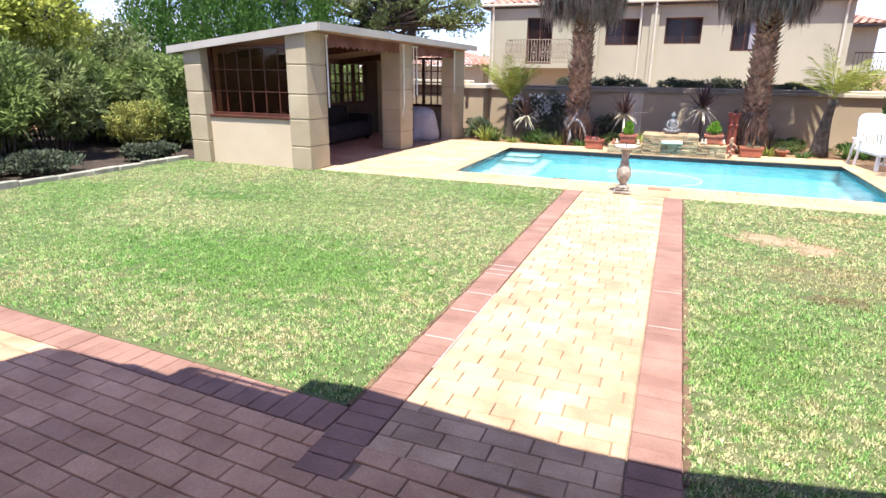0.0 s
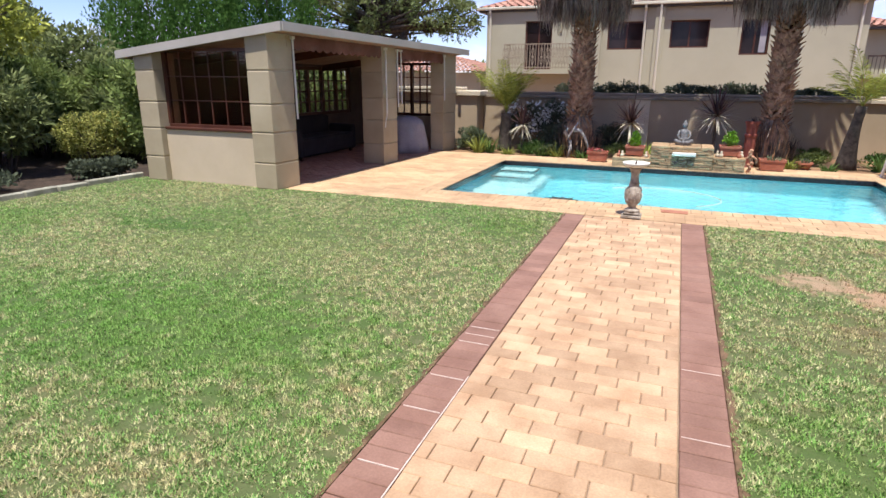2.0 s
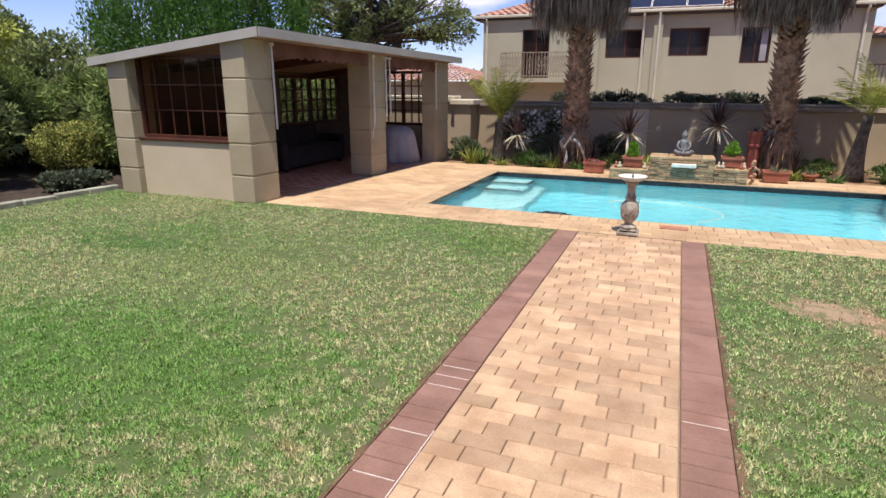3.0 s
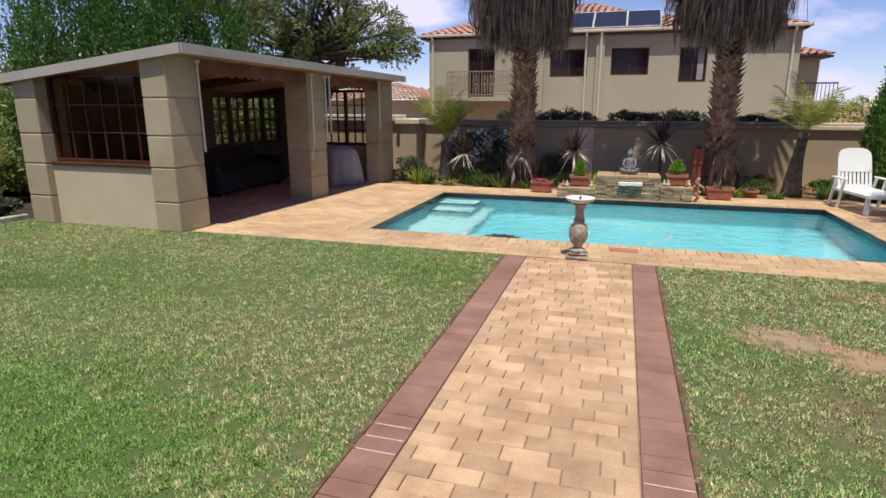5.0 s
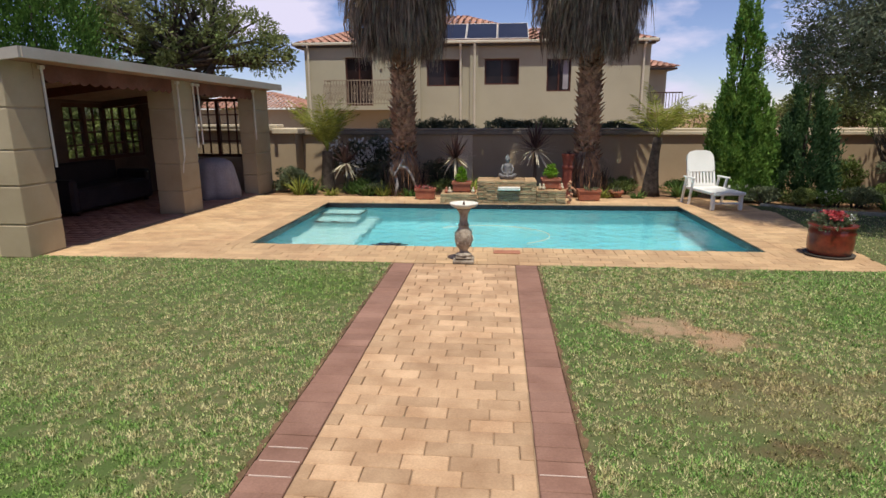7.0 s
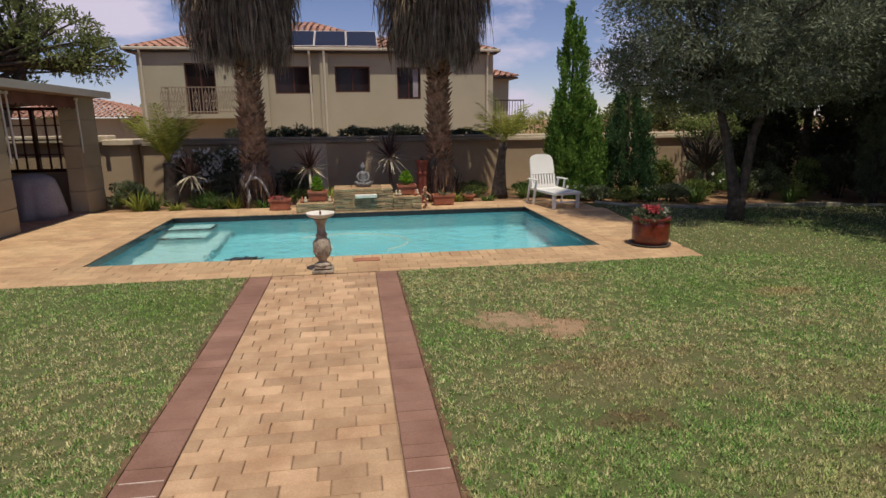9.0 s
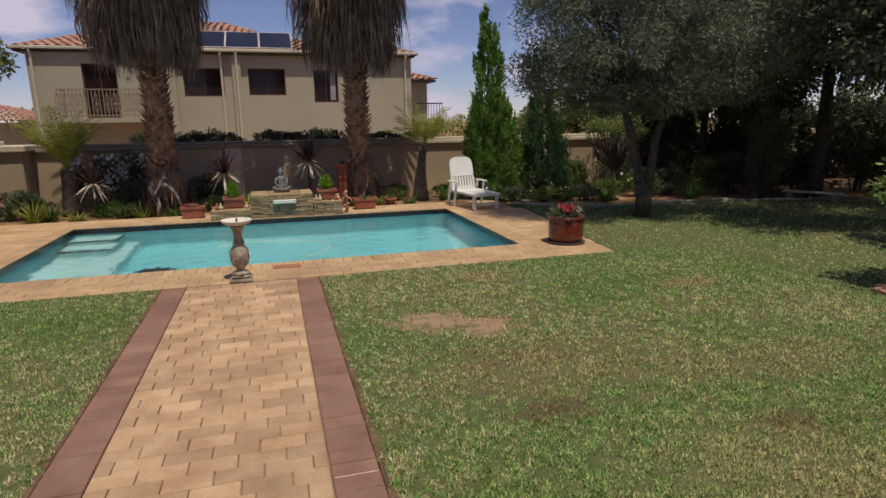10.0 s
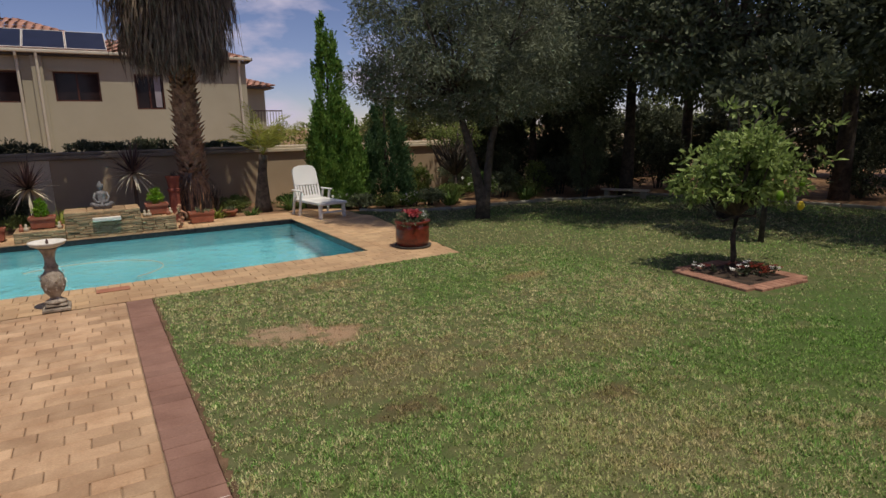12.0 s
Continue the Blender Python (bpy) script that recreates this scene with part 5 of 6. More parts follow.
def bush(name, label, blobs, n, size, material, seed, at=(0, 0, 0), cat="shrub", group="", hang=0.0, up=0.2, aspect=0.45, sub=22, subr=0.34, flowers=None, stems=True):
    t = thing(name, label, cat, group, at=(at[0], at[1], -0.05))
    if stems:
        bm = bmesh.new()
        for k, b in enumerate(blobs[:5]):
            for j in range(3):
                a = 2.1 * j + seed
                tube(bm, [(b[0] * 0.6 + 0.04 * math.cos(a), b[1] * 0.6 + 0.04 * math.sin(a), 0.0), (b[0] + 0.2 * b[3] * math.cos(a), b[1] + 0.2 * b[4] * math.sin(a), b[2] * 0.7), (b[0] + 0.5 * b[3] * math.cos(a), b[1] + 0.5 * b[4] * math.sin(a), b[2] + 0.4 * b[5])], [0.02, 0.014, 0.004], 5)
        part("stem", bm, BARK, t)
    crown("foliage", blobs, n, size, material, t, seed, aspect, hang, up, sub, subr)
    if flowers:
        crown("blossoms", blobs, flowers[0], flowers[1], flowers[2], t, seed + 500, 0.9, 0, 0.3, sub, subr * 1.3, label="scattered blossoms")
    return t


bush("shrub", "rounded grey-green shrub at the end of the pool deck", [(0, 0, 0.24, 0.34, 0.30, 0.26)], 5200, 0.045, G_GREY, 101, (3.25, 15.6))
bush("flowering_shrub", "dark-leaved shrub dotted with white blossoms against the wall", [(0, 0, 0.65, 0.5, 0.25, 0.4), (0.6, 0.05, 0.7, 0.4, 0.22, 0.34)], 6500, 0.05, G_DARK, 102, (4.3, 16.55), flowers=(520, 0.075, FLOWER_W))
bush("shrub", "dark shrub with trailing stems in the bed", [(0, 0, 0.3, 0.4, 0.3, 0.28)], 3800, 0.05, G_DARK, 103, (5.0, 15.9))
bush("shrub", "dark shrub behind the palm", [(0, 0, 0.35, 0.4, 0.3, 0.35)], 3800, 0.05, G_DARK, 113, (6.2, 16.4))
for i, (a, b, h) in enumerate(((4.9, 7.0, 0.22), (7.5, 9.2, 0.20), (9.7, 11.3, 0.10))):
    bl = [(0.35 * k, 0, 1.24 + 0.03 * math.sin(2.3 * k), 0.34, 0.16, h) for k in range(int((b - a) / 0.35) + 1)]
    t = bush("hedge", "clipped dark green hedge showing above the wall coping", bl, 8500, 0.055, G_DARK, 104 + i, (a, 17.50), "hedge", "hedges", sub=30)


def conifer(x, y, h, r, seed, n, material, label, base=0.0, tipdir=0.9):
    t = thing("conifer", label, "conifer", at=(x, y, -0.05))
    rng = np.random.default_rng(seed)
    bm = bmesh.new()
    tube(bm, [(0, 0, 0), (0, 0, h * 0.93)], [0.06, 0.01], 8)
    part("trunk", bm, BARK, t)
    per = 110 if h < 5 else 60
    k = int(n / per)
    z = base + (h - base) * (1 - np.sqrt(rng.uniform(0, 1, k))) * 1.0
    a = rng.uniform(0, 6.283, k)
    prof = r * np.clip(1 - (z / h), 0, 1) ** 0.52 * (0.55 + 0.45 * np.minimum(1, (z - base + 0.12) / (0.16 * h)))
    rr = prof * rng.uniform(0.5, 1.08, k)
    c = np.stack([rr * np.cos(a), rr * np.sin(a), z], 1)
    idx = np.repeat(np.arange(k), per)
    sz = (0.10 + 0.35 * prof)[idx][:, None]
    e = rng.normal(0, 0.42, (len(idx), 3)) * np.array([0.5, 0.5, 1.9]) * sz * 0.6
    pos = c[idx] + e
    pos[:, 2] = np.clip(pos[:, 2], 0.05, h * 1.02)
    out = np.stack([np.cos(a)[idx] * 0.6, np.sin(a)[idx] * 0.6, np.full(len(idx), 0.5)], 1)
    v, f = leaf_arrays(rng, pos, out, 0.068 if h < 5 else 0.11, 0.42, 0, tipdir)
    quick("foliage", v, f, material, t)
    return t


conifer(11.85, 15.25, 3.75, 0.50, 31, 42000, G_CYP, "slender upright bright green conifer at the corner of the bed")
conifer(12.08, 15.0, 2.2, 0.46, 32, 15000, G_CYP, "upright green conifer beside the taller one")
conifer(12.95, 15.0, 2.25, 0.66, 33, 18000, G_CONIF2, "squat dark green conifer in the bed", 0.2)


def limb_tree(name, label, at, stems, blobs, n, size, material, seed, sub=40, subr=0.30, aspect=0.4, hang=0.0, up=0.1, twigs=24, cat="tree", group=""):
    t = thing(name, label, cat, group, at=(at[0], at[1], -0.05))
    rng = np.random.default_rng(seed)
    bm = bmesh.new()
    for pts, rad in stems:
        tube(bm, pts, rad, 10)
    part("trunk", bm, BARK, t, smooth=True)
    bm = bmesh.new()
    tops = [np.array(s[0][-1]) for s in stems]
    for i in range(twigs):
        b = blobs[i % len(blobs)]
        p = tops[i % len(tops)]
        d = unit(rng.normal(0, 1, (1, 3)))[0]
        q = np.array(b[:3]) + d * np.array(b[3:]) * 0.75
        m = (p + q) / 2 + rng.normal(0, 0.08, 3)
        r = stems[i % len(stems)][1][-1]
        tube(bm, [p, m, q], [r * 0.8, r * 0.45, r * 0.12], 6)
    part("limbwork", bm, BARK, t, smooth=True)
    crown("foliage", blobs, n, size, material, t, seed, aspect, hang, up, sub, subr)
    return t


limb_tree("olive_tree", "mature olive tree with forked trunk and grey-green crown", (13.25, 11.85),
          [([(0, 0, 0), (-0.02, 0, 0.35), (-0.09, 0.05, 0.8), (-0.20, 0.1, 1.3), (-0.5, 0.1, 2.2)], [0.14, 0.10, 0.08, 0.065, 0.045]), ([(0.03, 0, 0), (0.06, 0, 0.4), (0.12, 0, 0.85), (0.14, -0.05, 1.3), (0.42, -0.1, 2.3)], [0.11, 0.09, 0.07, 0.06, 0.045])],
          [(-0.9, 0, 2.85, 1.25, 1.35, 1.0), (0.4, -0.2, 3.1, 1.6, 1.5, 1.3), (1.5, 0.2, 2.5, 1.2, 1.3, 0.9), (-0.2, 0, 4.1, 1.5, 1.5, 0.9), (-1.4, 0.2, 3.6, 0.9, 1.0, 0.8), (0.2, 0.1, 2.0, 1.3, 1.2, 0.45), (-0.8, 1.0, 2.5, 0.9, 0.8, 0.6), (-0.5, 0.8, 1.95, 0.6, 0.6, 0.35), (-1.4, 0.7, 2.35, 0.7, 0.7, 0.5)], 112000, 0.072, G_OLIVE, 201, 110, 0.21, 0.24, 0.1, 0.1, 40)
for i, (x, y, s) in enumerate(((16.4, 9.4, 1.0), (18.0, 6.3, 1.05), (17.6, 12.6, 1.0), (20.4, 9.6, 1.2), (21.5, 5.4, 1.25), (16.9, 15.0, 0.8), (20.6, 13.4, 1.1), (24.5, 8.5, 1.4), (24.5, 3.0, 1.4))):
    rngt = random.Random(i)
    # the widest blob is an added, unseen top crown that shades everything below
    bl = [(0, 0, 3.6 * s, 2.1 * s, 2.1 * s, 1.6 * s), (-1.2 * s, 0.5, 2.9 * s, 1.3 * s, 1.4 * s, 1.0 * s), (1.3 * s, -0.6, 3.0 * s, 1.4 * s, 1.4 * s, 1.1 * s), (0.5 * s, 0.3, 4.9 * s, 2.7 * s, 2.6 * s, 1.0 * s), (0.2, -1.3 * s, 2.8 * s, 1.2 * s, 1.2 * s, 0.9 * s)]
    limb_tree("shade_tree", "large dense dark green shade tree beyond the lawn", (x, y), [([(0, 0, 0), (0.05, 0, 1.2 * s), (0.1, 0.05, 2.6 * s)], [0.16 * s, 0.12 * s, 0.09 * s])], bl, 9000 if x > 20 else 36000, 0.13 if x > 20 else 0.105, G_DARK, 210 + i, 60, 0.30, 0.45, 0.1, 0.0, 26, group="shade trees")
limb_tree("small_tree", "small ornamental tree with bare branching stem in the bed", (14.45, 14.6), [([(0, 0, 0), (0.01, 0, 0.3), (0.0, 0, 0.55)], [0.05, 0.045, 0.04])],
          [(0, 0, 1.5, 0.62, 0.5, 0.26), (-0.4, 0, 1.3, 0.34, 0.3, 0.2), (0.42, 0, 1.32, 0.34, 0.3, 0.2)], 2000, 0.055, G_HEDGE, 230, 30, 0.3, 0.4, 0, 0.3, 46)
limb_tree("young_tree", "slim young tree trunk standing in the shaded lawn", (14.95, 7.95), [([(0, 0, 0), (0.02, 0, 0.6), (0.0, 0, 1.5)], [0.04, 0.035, 0.03])], [(0.3, 0.2, 2.1, 0.8, 0.8, 0.6)], 5000, 0.10, G_DARK, 231, 30, 0.3, 0.45, 0, 0.1, 14)

# shrubs along the far bed of the lawn
BEDROW = [(11.75, 14.75, 0.30, 0.30), (12.15, 14.55, 0.32, 0.26), (12.7, 14.4, 0.36, 0.24), (13.15, 14.25, 0.3, 0.24), (13.5, 14.2, 0.4, 0.30), (14.1, 14.3, 0.34, 0.34), (14.9, 14.3, 0.42, 0.55), (15.5, 14.3, 0.5, 0.62), (16.2, 14.1, 0.5, 0.7), (16.9, 14.0, 0.5, 0.8), (17.6, 13.9, 0.6, 1.0), (18.5, 13.9, 0.6, 0.9), (19.6, 13.4, 0.8, 1.2), (15.0, 15.3, 0.5, 0.8), (13.8, 15.2, 0.4, 0.7), (12.6, 15.4, 0.4, 0.6), (16.2, 15.4, 0.7, 1.1), (20.6, 12.0, 0.8, 1.2), (21.0, 9.5, 0.8, 1.3), (21.5, 7.2, 0.8, 1.1), (23.5, 6.5, 0.9, 1.5), (25.0, 4.0, 1.0, 1.7)]
for i, (x, y, r, h) in enumerate(BEDROW):
    # shrubs under the trees get the dark leaf, shade put into their colour
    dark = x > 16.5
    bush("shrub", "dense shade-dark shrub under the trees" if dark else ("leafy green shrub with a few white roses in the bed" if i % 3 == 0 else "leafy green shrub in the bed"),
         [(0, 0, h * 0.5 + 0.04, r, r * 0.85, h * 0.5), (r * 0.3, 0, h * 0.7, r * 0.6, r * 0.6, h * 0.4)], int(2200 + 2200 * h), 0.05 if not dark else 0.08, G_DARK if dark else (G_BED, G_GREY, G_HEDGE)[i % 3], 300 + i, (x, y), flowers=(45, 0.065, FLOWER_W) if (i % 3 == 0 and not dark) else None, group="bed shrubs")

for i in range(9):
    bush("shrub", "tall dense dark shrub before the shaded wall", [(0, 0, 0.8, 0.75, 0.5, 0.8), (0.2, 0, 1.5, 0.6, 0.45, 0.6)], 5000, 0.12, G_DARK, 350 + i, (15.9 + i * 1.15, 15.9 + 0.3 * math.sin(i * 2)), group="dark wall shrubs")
for i, (x, y) in enumerate(((4.6, 15.6), (5.1, 15.3), (6.3, 15.7), (7.2, 16.3), (7.6, 16.3), (9.9, 15.7), (11.0, 15.9), (3.2, 16.2), (7.9, 15.4), (8.5, 15.6), (2.95, 15.7), (10.0, 16.4))):
    bush("groundcover", "low leafy green groundcover plant in the bed", [(0, 0, 0.12, 0.28, 0.22, 0.12), (0.15, 0, 0.14, 0.2, 0.16, 0.14)], 1500, 0.05, (G_BED, G_GREY, G_HEDGE)[i % 3], 370 + i, (x, y), "plant", "groundcover plants", stems=False)

bench = thing("plank_bench", "low pale timber plank bench in the shade of the trees", "bench", at=(17.25, 12.3, -0.05), rz=-61)
part("plank", boxed(-0.5, 0.5, -0.09, 0.09, 0.19, 0.225, bevel=0.006), CAPM, bench)
for q in (-0.38, 0.38):
    part("support", boxed(q - 0.05, q + 0.05, -0.07, 0.07, 0.0, 0.19, bevel=0.006), KERB, bench)

# lemon tree in its brick-edged bed
bx, by, ba = 13.13, 7.10, -4.0
fb = thing("flower_bed", "square brick-edged bed of shade-coloured soil with small pansies", "flower bed", at=(bx, by, 0.0), rz=ba)
fb.scale = (0.78, 0.78, 1.0)
# soil colour darkened for the shade in the bed
part("soil", boxed(-0.40, 0.40, -0.45, 0.45, -0.04, 0.012, bevel=0.01), SHADESOIL, fb, "crumbly garden soil, coloured dark for shade")
bm = boxed(-0.10, 0.10, -0.052, 0.052, -0.03, 0.022, bevel=0.006)
bedbrick = bpy.data.meshes.new("edging_brick")
bm.to_mesh(bedbrick)
bm.free()
bedbrick.materials.append(mat("edging_brick", (0.27, 0.13, 0.09), (0.41, 0.22, 0.15), 4, 0.85, 0.4, 60, rnd=0.15))
for k in range(10):
    for s in (-1, 1):
        for q in ((s * 0.5, -0.5 + k * 0.111, 0), (-0.5 + k * 0.111, s * 0.55, 90)):
            if q[2] and abs(q[0]) > 0.39:
                continue
            o = new("edging_brick", bedbrick)
            o.parent = fb
            o.matrix_basis = pose(q[0], q[1], 0, 0, 0, q[2])
rng = random.Random(9)
for k in range(16):
    t = thing("pansy", "small pansy plant with white and violet flowers in the bed", "flower", "pansies", at=(bx + rng.uniform(-0.28, 0.28), by + rng.uniform(-0.30, 0.30), 0.018))
    crown("leaves", [(0, 0, 0.03, 0.06, 0.06, 0.035)], 80, 0.035, G_DARK, t, 400 + k, 0.6, sub=6, floor=0.0)
    for j in range(4):
        fx, fy, fz = rng.uniform(-0.05, 0.05), rng.uniform(-0.05, 0.05), rng.uniform(0.065, 0.09)
        ang = [math.radians(72 * q + 20 * j) for q in range(5)]
        pts = [(fx, fy, fz)] + [(fx + r_ * math.cos(a_ + o_), fy + r_ * math.sin(a_ + o_), fz + 0.012 * (r_ > 0.02)) for a_ in ang for r_, o_ in ((0.024, -0.3), (0.026, 0.3), (0.010, 0.63))]
        quick("blossom", pts, [(0, i, i % 15 + 1) for i in range(1, 16)], FLOWER_W if k % 3 == 0 else GLAZE, t)
lem = limb_tree("lemon_tree", "young lemon tree with bright green crown in brick-edged bed", (13.36, 7.32),
                [([(0, 0, 0), (0.015, 0, 0.18), (-0.01, 0.01, 0.38), (0.01, 0, 0.62)], [0.042, 0.032, 0.028, 0.03])],
                [(0, 0, 1.12, 0.60, 0.60, 0.42), (-0.30, 0.22, 0.95, 0.32, 0.32, 0.22), (0.30, -0.27, 0.98, 0.34, 0.34, 0.24), (0.05, 0, 1.32, 0.36, 0.36, 0.2)], 4700, 0.074, G_LEMON, 240, 34, 0.30, 0.48, 0.15, 0.2, 30, cat="lemon tree")
bm = bmesh.new()
verts = []
for a, L, z in ((0.2, 0.55, 1.75), (2.6, 0.1, 1.78), (5.4, 0.75, 1.62), (5.9, 0.95, 1.25), (4.6, 0.3, 1.6)):
    tube(bm, [(0, 0, 1.1), (math.cos(a) * L * 0.6, math.sin(a) * L * 0.6, z - 0.15), (math.cos(a) * L, math.sin(a) * L, z)], [0.012, 0.007, 0.003], 5)
    verts.append((math.cos(a) * L, math.sin(a) * L, z - 0.05, 0.12, 0.12, 0.09))
part("shoots", bm, BARK, lem)
crown("shoot_leaves", verts, 150, 0.085, G_LEMON, lem, 241, 0.45, 0, 0.3, 6, 0.7)
for k, (dx, dy, dz) in enumerate(((0.40, -0.44, 0.74), (0.55, -0.35, 0.95), (-0.2, -0.55, 0.9))):
    part("lemon", lathe(bmesh.new(), [(0.004, dz - 0.05), (0.022, dz - 0.038), (0.033, dz - 0.01), (0.033, dz + 0.01), (0.02, dz + 0.035), (0.004, dz + 0.045)], 12), LEMON if k == 0 else G_LIME, lem, smooth=True).location = (dx, dy, 0)

# ---- left side of the garden ----
KERB_PTS = [(-0.5, 4.2), (-0.48, 5.6), (-0.42, 6.9), (-0.30, 7.9), (-0.30, 8.8), (-0.26, 9.75)]
# sheet of darkened soil that stands for the shade under the shrubs
tagged(part("shrub_bed", sheet([(-6.5, 3.0), (-0.54, 3.0), (-0.46, 6.9), (-0.34, 8.0), (-0.30, 16.4), (-6.5, 16.4)], -0.052, -0.044), SHADESOIL), "soil of the shrub bed, coloured dark for the shade", kind="structure")
kerb = thing("kerb", "row of pale mossy edging stones along the shrub bed", "edging", kind="structure")
rng = random.Random(12)


def kerb_run(parent, pts, L=0.45, w=0.10, h=0.10):
    for p, q in zip(pts, pts[1:]):
        d = math.dist(p, q)
        m = max(1, round(d / L))
        for k in range(m):
            t = (k + 0.5) / m
            o = part("kerb_stone", boxed(-d / m / 2 + 0.008, d / m / 2 - 0.008, -w / 2, w / 2, -0.05, h + rng.uniform(-0.015, 0.01) - 0.05, bevel=0.012), KERB, parent)
            o.matrix_basis = pose(p[0] + (q[0] - p[0]) * t + rng.uniform(-0.01, 0.01), p[1] + (q[1] - p[1]) * t, 0, rng.uniform(-1.5, 1.5), rng.uniform(-1.5, 1.5), math.degrees(math.atan2(q[1] - p[1], q[0] - p[0])) + rng.uniform(-1.5, 1.5))


kerb_run(kerb, KERB_PTS, h=0.13)
kerb2 = thing("kerb", "low pale edging stones between the lawn and the shaded bed", "edging", kind="structure")
kerb_run(kerb2, [(11.9, 14.05), (12.5, 13.4), (13.35, 13.04), (15.3, 12.95), (18.0, 12.25), (19.35, 8.3), (20.5, 6.5)], 0.7, 0.09, 0.10)

for i, (x, y, h) in enumerate(((-2.1, 4.2, 1.9), (-2.3, 5.5, 2.0), (-2.2, 6.7, 1.9), (-2.4, 7.9, 2.0), (-2.5, 9.0, 1.8), (-4.0, 10.9, 1.9), (-3.6, 12.2, 1.9), (-2.4, 12.6, 1.5))):
    bush("shrub", "tall leafy green shrub with long narrow leaves", [(0, 0, h * 0.68, 0.78, 0.72, h * 0.32), (0.3, 0.1, h * 0.5, 0.55, 0.6, h * 0.28), (-0.2, -0.2, h * 0.86, 0.5, 0.5, h * 0.2)], 7500, 0.13, (G_BACK, G_HEDGE)[i % 2], 540 + i, (x, y), sub=40, subr=0.26, aspect=0.26, group="shrubs along the kerb")
for i, (x, y) in enumerate(((-1.6, 11.4), (-1.7, 12.8), (-1.5, 14.2), (-1.6, 15.6), (-0.9, 16.1))):
    bush("shrub", "tall dense green shrub beside the pavilion", [(0, 0, 0.8, 0.7, 0.8, 0.8), (0, 0, 1.5, 0.6, 0.7, 0.5)], 5000, 0.10, (G_HEDGE, G_BACK)[i % 2], 560 + i, (x, y), sub=30, group="shrubs along the kerb")
bush("shrub", "rounded variegated yellow-green shrub in front of the hedge", [(-0.13, -0.2, 0.60, 0.33, 0.42, 0.40), (0.15, -0.2, 0.60, 0.32, 0.42, 0.40), (-0.12, 0.25, 0.6, 0.32, 0.4, 0.40), (0.13, 0.25, 0.6, 0.32, 0.4, 0.40), (0, -0.05, 0.38, 0.42, 0.58, 0.32)], 11000, 0.05, G_VARI, 501, (-2.12, 10.45), sub=46, subr=0.24)
rng = random.Random(21)
k = 0
for i in range(15):
    y = 4.0 + i * 0.62
    for x0_, h0, r0 in ((-1.25, 0.27, 0.55), (-3.3, 1.45, 1.0), (-4.9, 1.9, 1.2)):
        x, h, r = x0_ + rng.uniform(-0.3, 0.3), h0 * rng.uniform(0.8, 1.2), r0 * rng.uniform(0.85, 1.15)
        if x0_ < -4 and i % 2 == 0 or x0_ > -2 and i % 3:
            continue
        if abs(x + 2.35) < 1.15 and -1.9 < y - 10.35 < 0.8 and x0_ > -4:
            continue
        # low kerb shrubs take the dark leaf for shade below the tall ones
        bush("shrub", ("low leafy green ground shrub beside the kerb", "tall dense green garden shrub", "very tall dense green hedge shrub")[(x0_ < -2) + (x0_ < -4)], [(0, 0, h * 0.5 + 0.05, r, r, h * 0.5), (rng.uniform(-0.3, 0.3), 0.2, h * 0.85, r * 0.6, r * 0.6, h * 0.25)], int(4200 + 1500 * h), 0.075 if x0_ > -2 else 0.13, G_DARK if x0_ > -2 else (G_HEDGE, G_BACK)[k % 2], 520 + k, (x, y), sub=30, subr=0.3, group="shrubs along the kerb")
        k += 1
limb_tree("golden_tree", "tree with bright yellow-green foliage above the hedge", (-4.1, 9.2), [([(0, 0, 0), (0.1, 0, 1.2), (0.2, 0, 2.2)], [0.12, 0.1, 0.07])],
          [(0, 0, 3.0, 1.3, 1.1, 1.0), (0.9, 0.5, 2.5, 0.8, 0.8, 0.6), (-0.6, -1.0, 3.4, 1.3, 1.2, 1.2), (0.5, -0.8, 2.3, 0.9, 0.9, 0.6)], 21000, 0.11, G_YELLOW, 600, 50, 0.28, 0.5, 0.15, 0.1, 24)
limb_tree("garden_tree", "tree with loose green foliage above the hedge", (-6.2, 11.8), [([(0, 0, 0), (0.1, 0, 1.2), (0.2, 0, 2.0)], [0.12, 0.1, 0.07])],
          [(0, 0, 2.3, 1.4, 1.2, 0.9), (1.2, 0.6, 1.9, 1.0, 1.0, 0.7), (-0.9, -0.9, 2.6, 1.3, 1.2, 0.9)], 19000, 0.11, G_BACK, 601, 44, 0.30, 0.5, 0.1, 0.1, 24)
for i, (x, y, h, r) in enumerate(((-8.9, 18.4, 7.2, 1.8), (-7.2, 18.0, 7.8, 1.9), (-5.5, 18.2, 8.0, 1.9), (-3.9, 18.0, 7.4, 1.7))):
    conifer(x, y, h, r * 1.25, 700 + i, 30000, G_CONIF, "tall bright green conifer behind the pavilion")
limb_tree("tree", "broad tree with airy dark foliage behind the pavilion", (-1.6, 20.5), [([(0, 0, 0), (0.1, 0, 1.5), (-0.3, 0, 3.0)], [0.22, 0.17, 0.1]), ([(0, 0, 0), (0.2, 0, 1.5), (1.0, 0, 3.0)], [0.2, 0.15, 0.09])],
          [(-1.6, 0, 3.6, 1.6, 1.4, 1.5), (0.2, 0, 4.2, 1.7, 1.5, 1.5), (1.9, 0, 3.7, 1.2, 1.2, 0.9), (2.7, 0, 3.2, 0.8, 0.8, 0.6), (-0.4, 0, 2.6, 1.8, 1.4, 0.9), (0.3, 0, 5.4, 1.8, 1.6, 0.9), (-2.6, 0, 4.8, 1.5, 1.4, 1.3)], 30000, 0.135, G_BACK, 710, 110, 0.15, 0.35, 0.15, 0.1, 110)

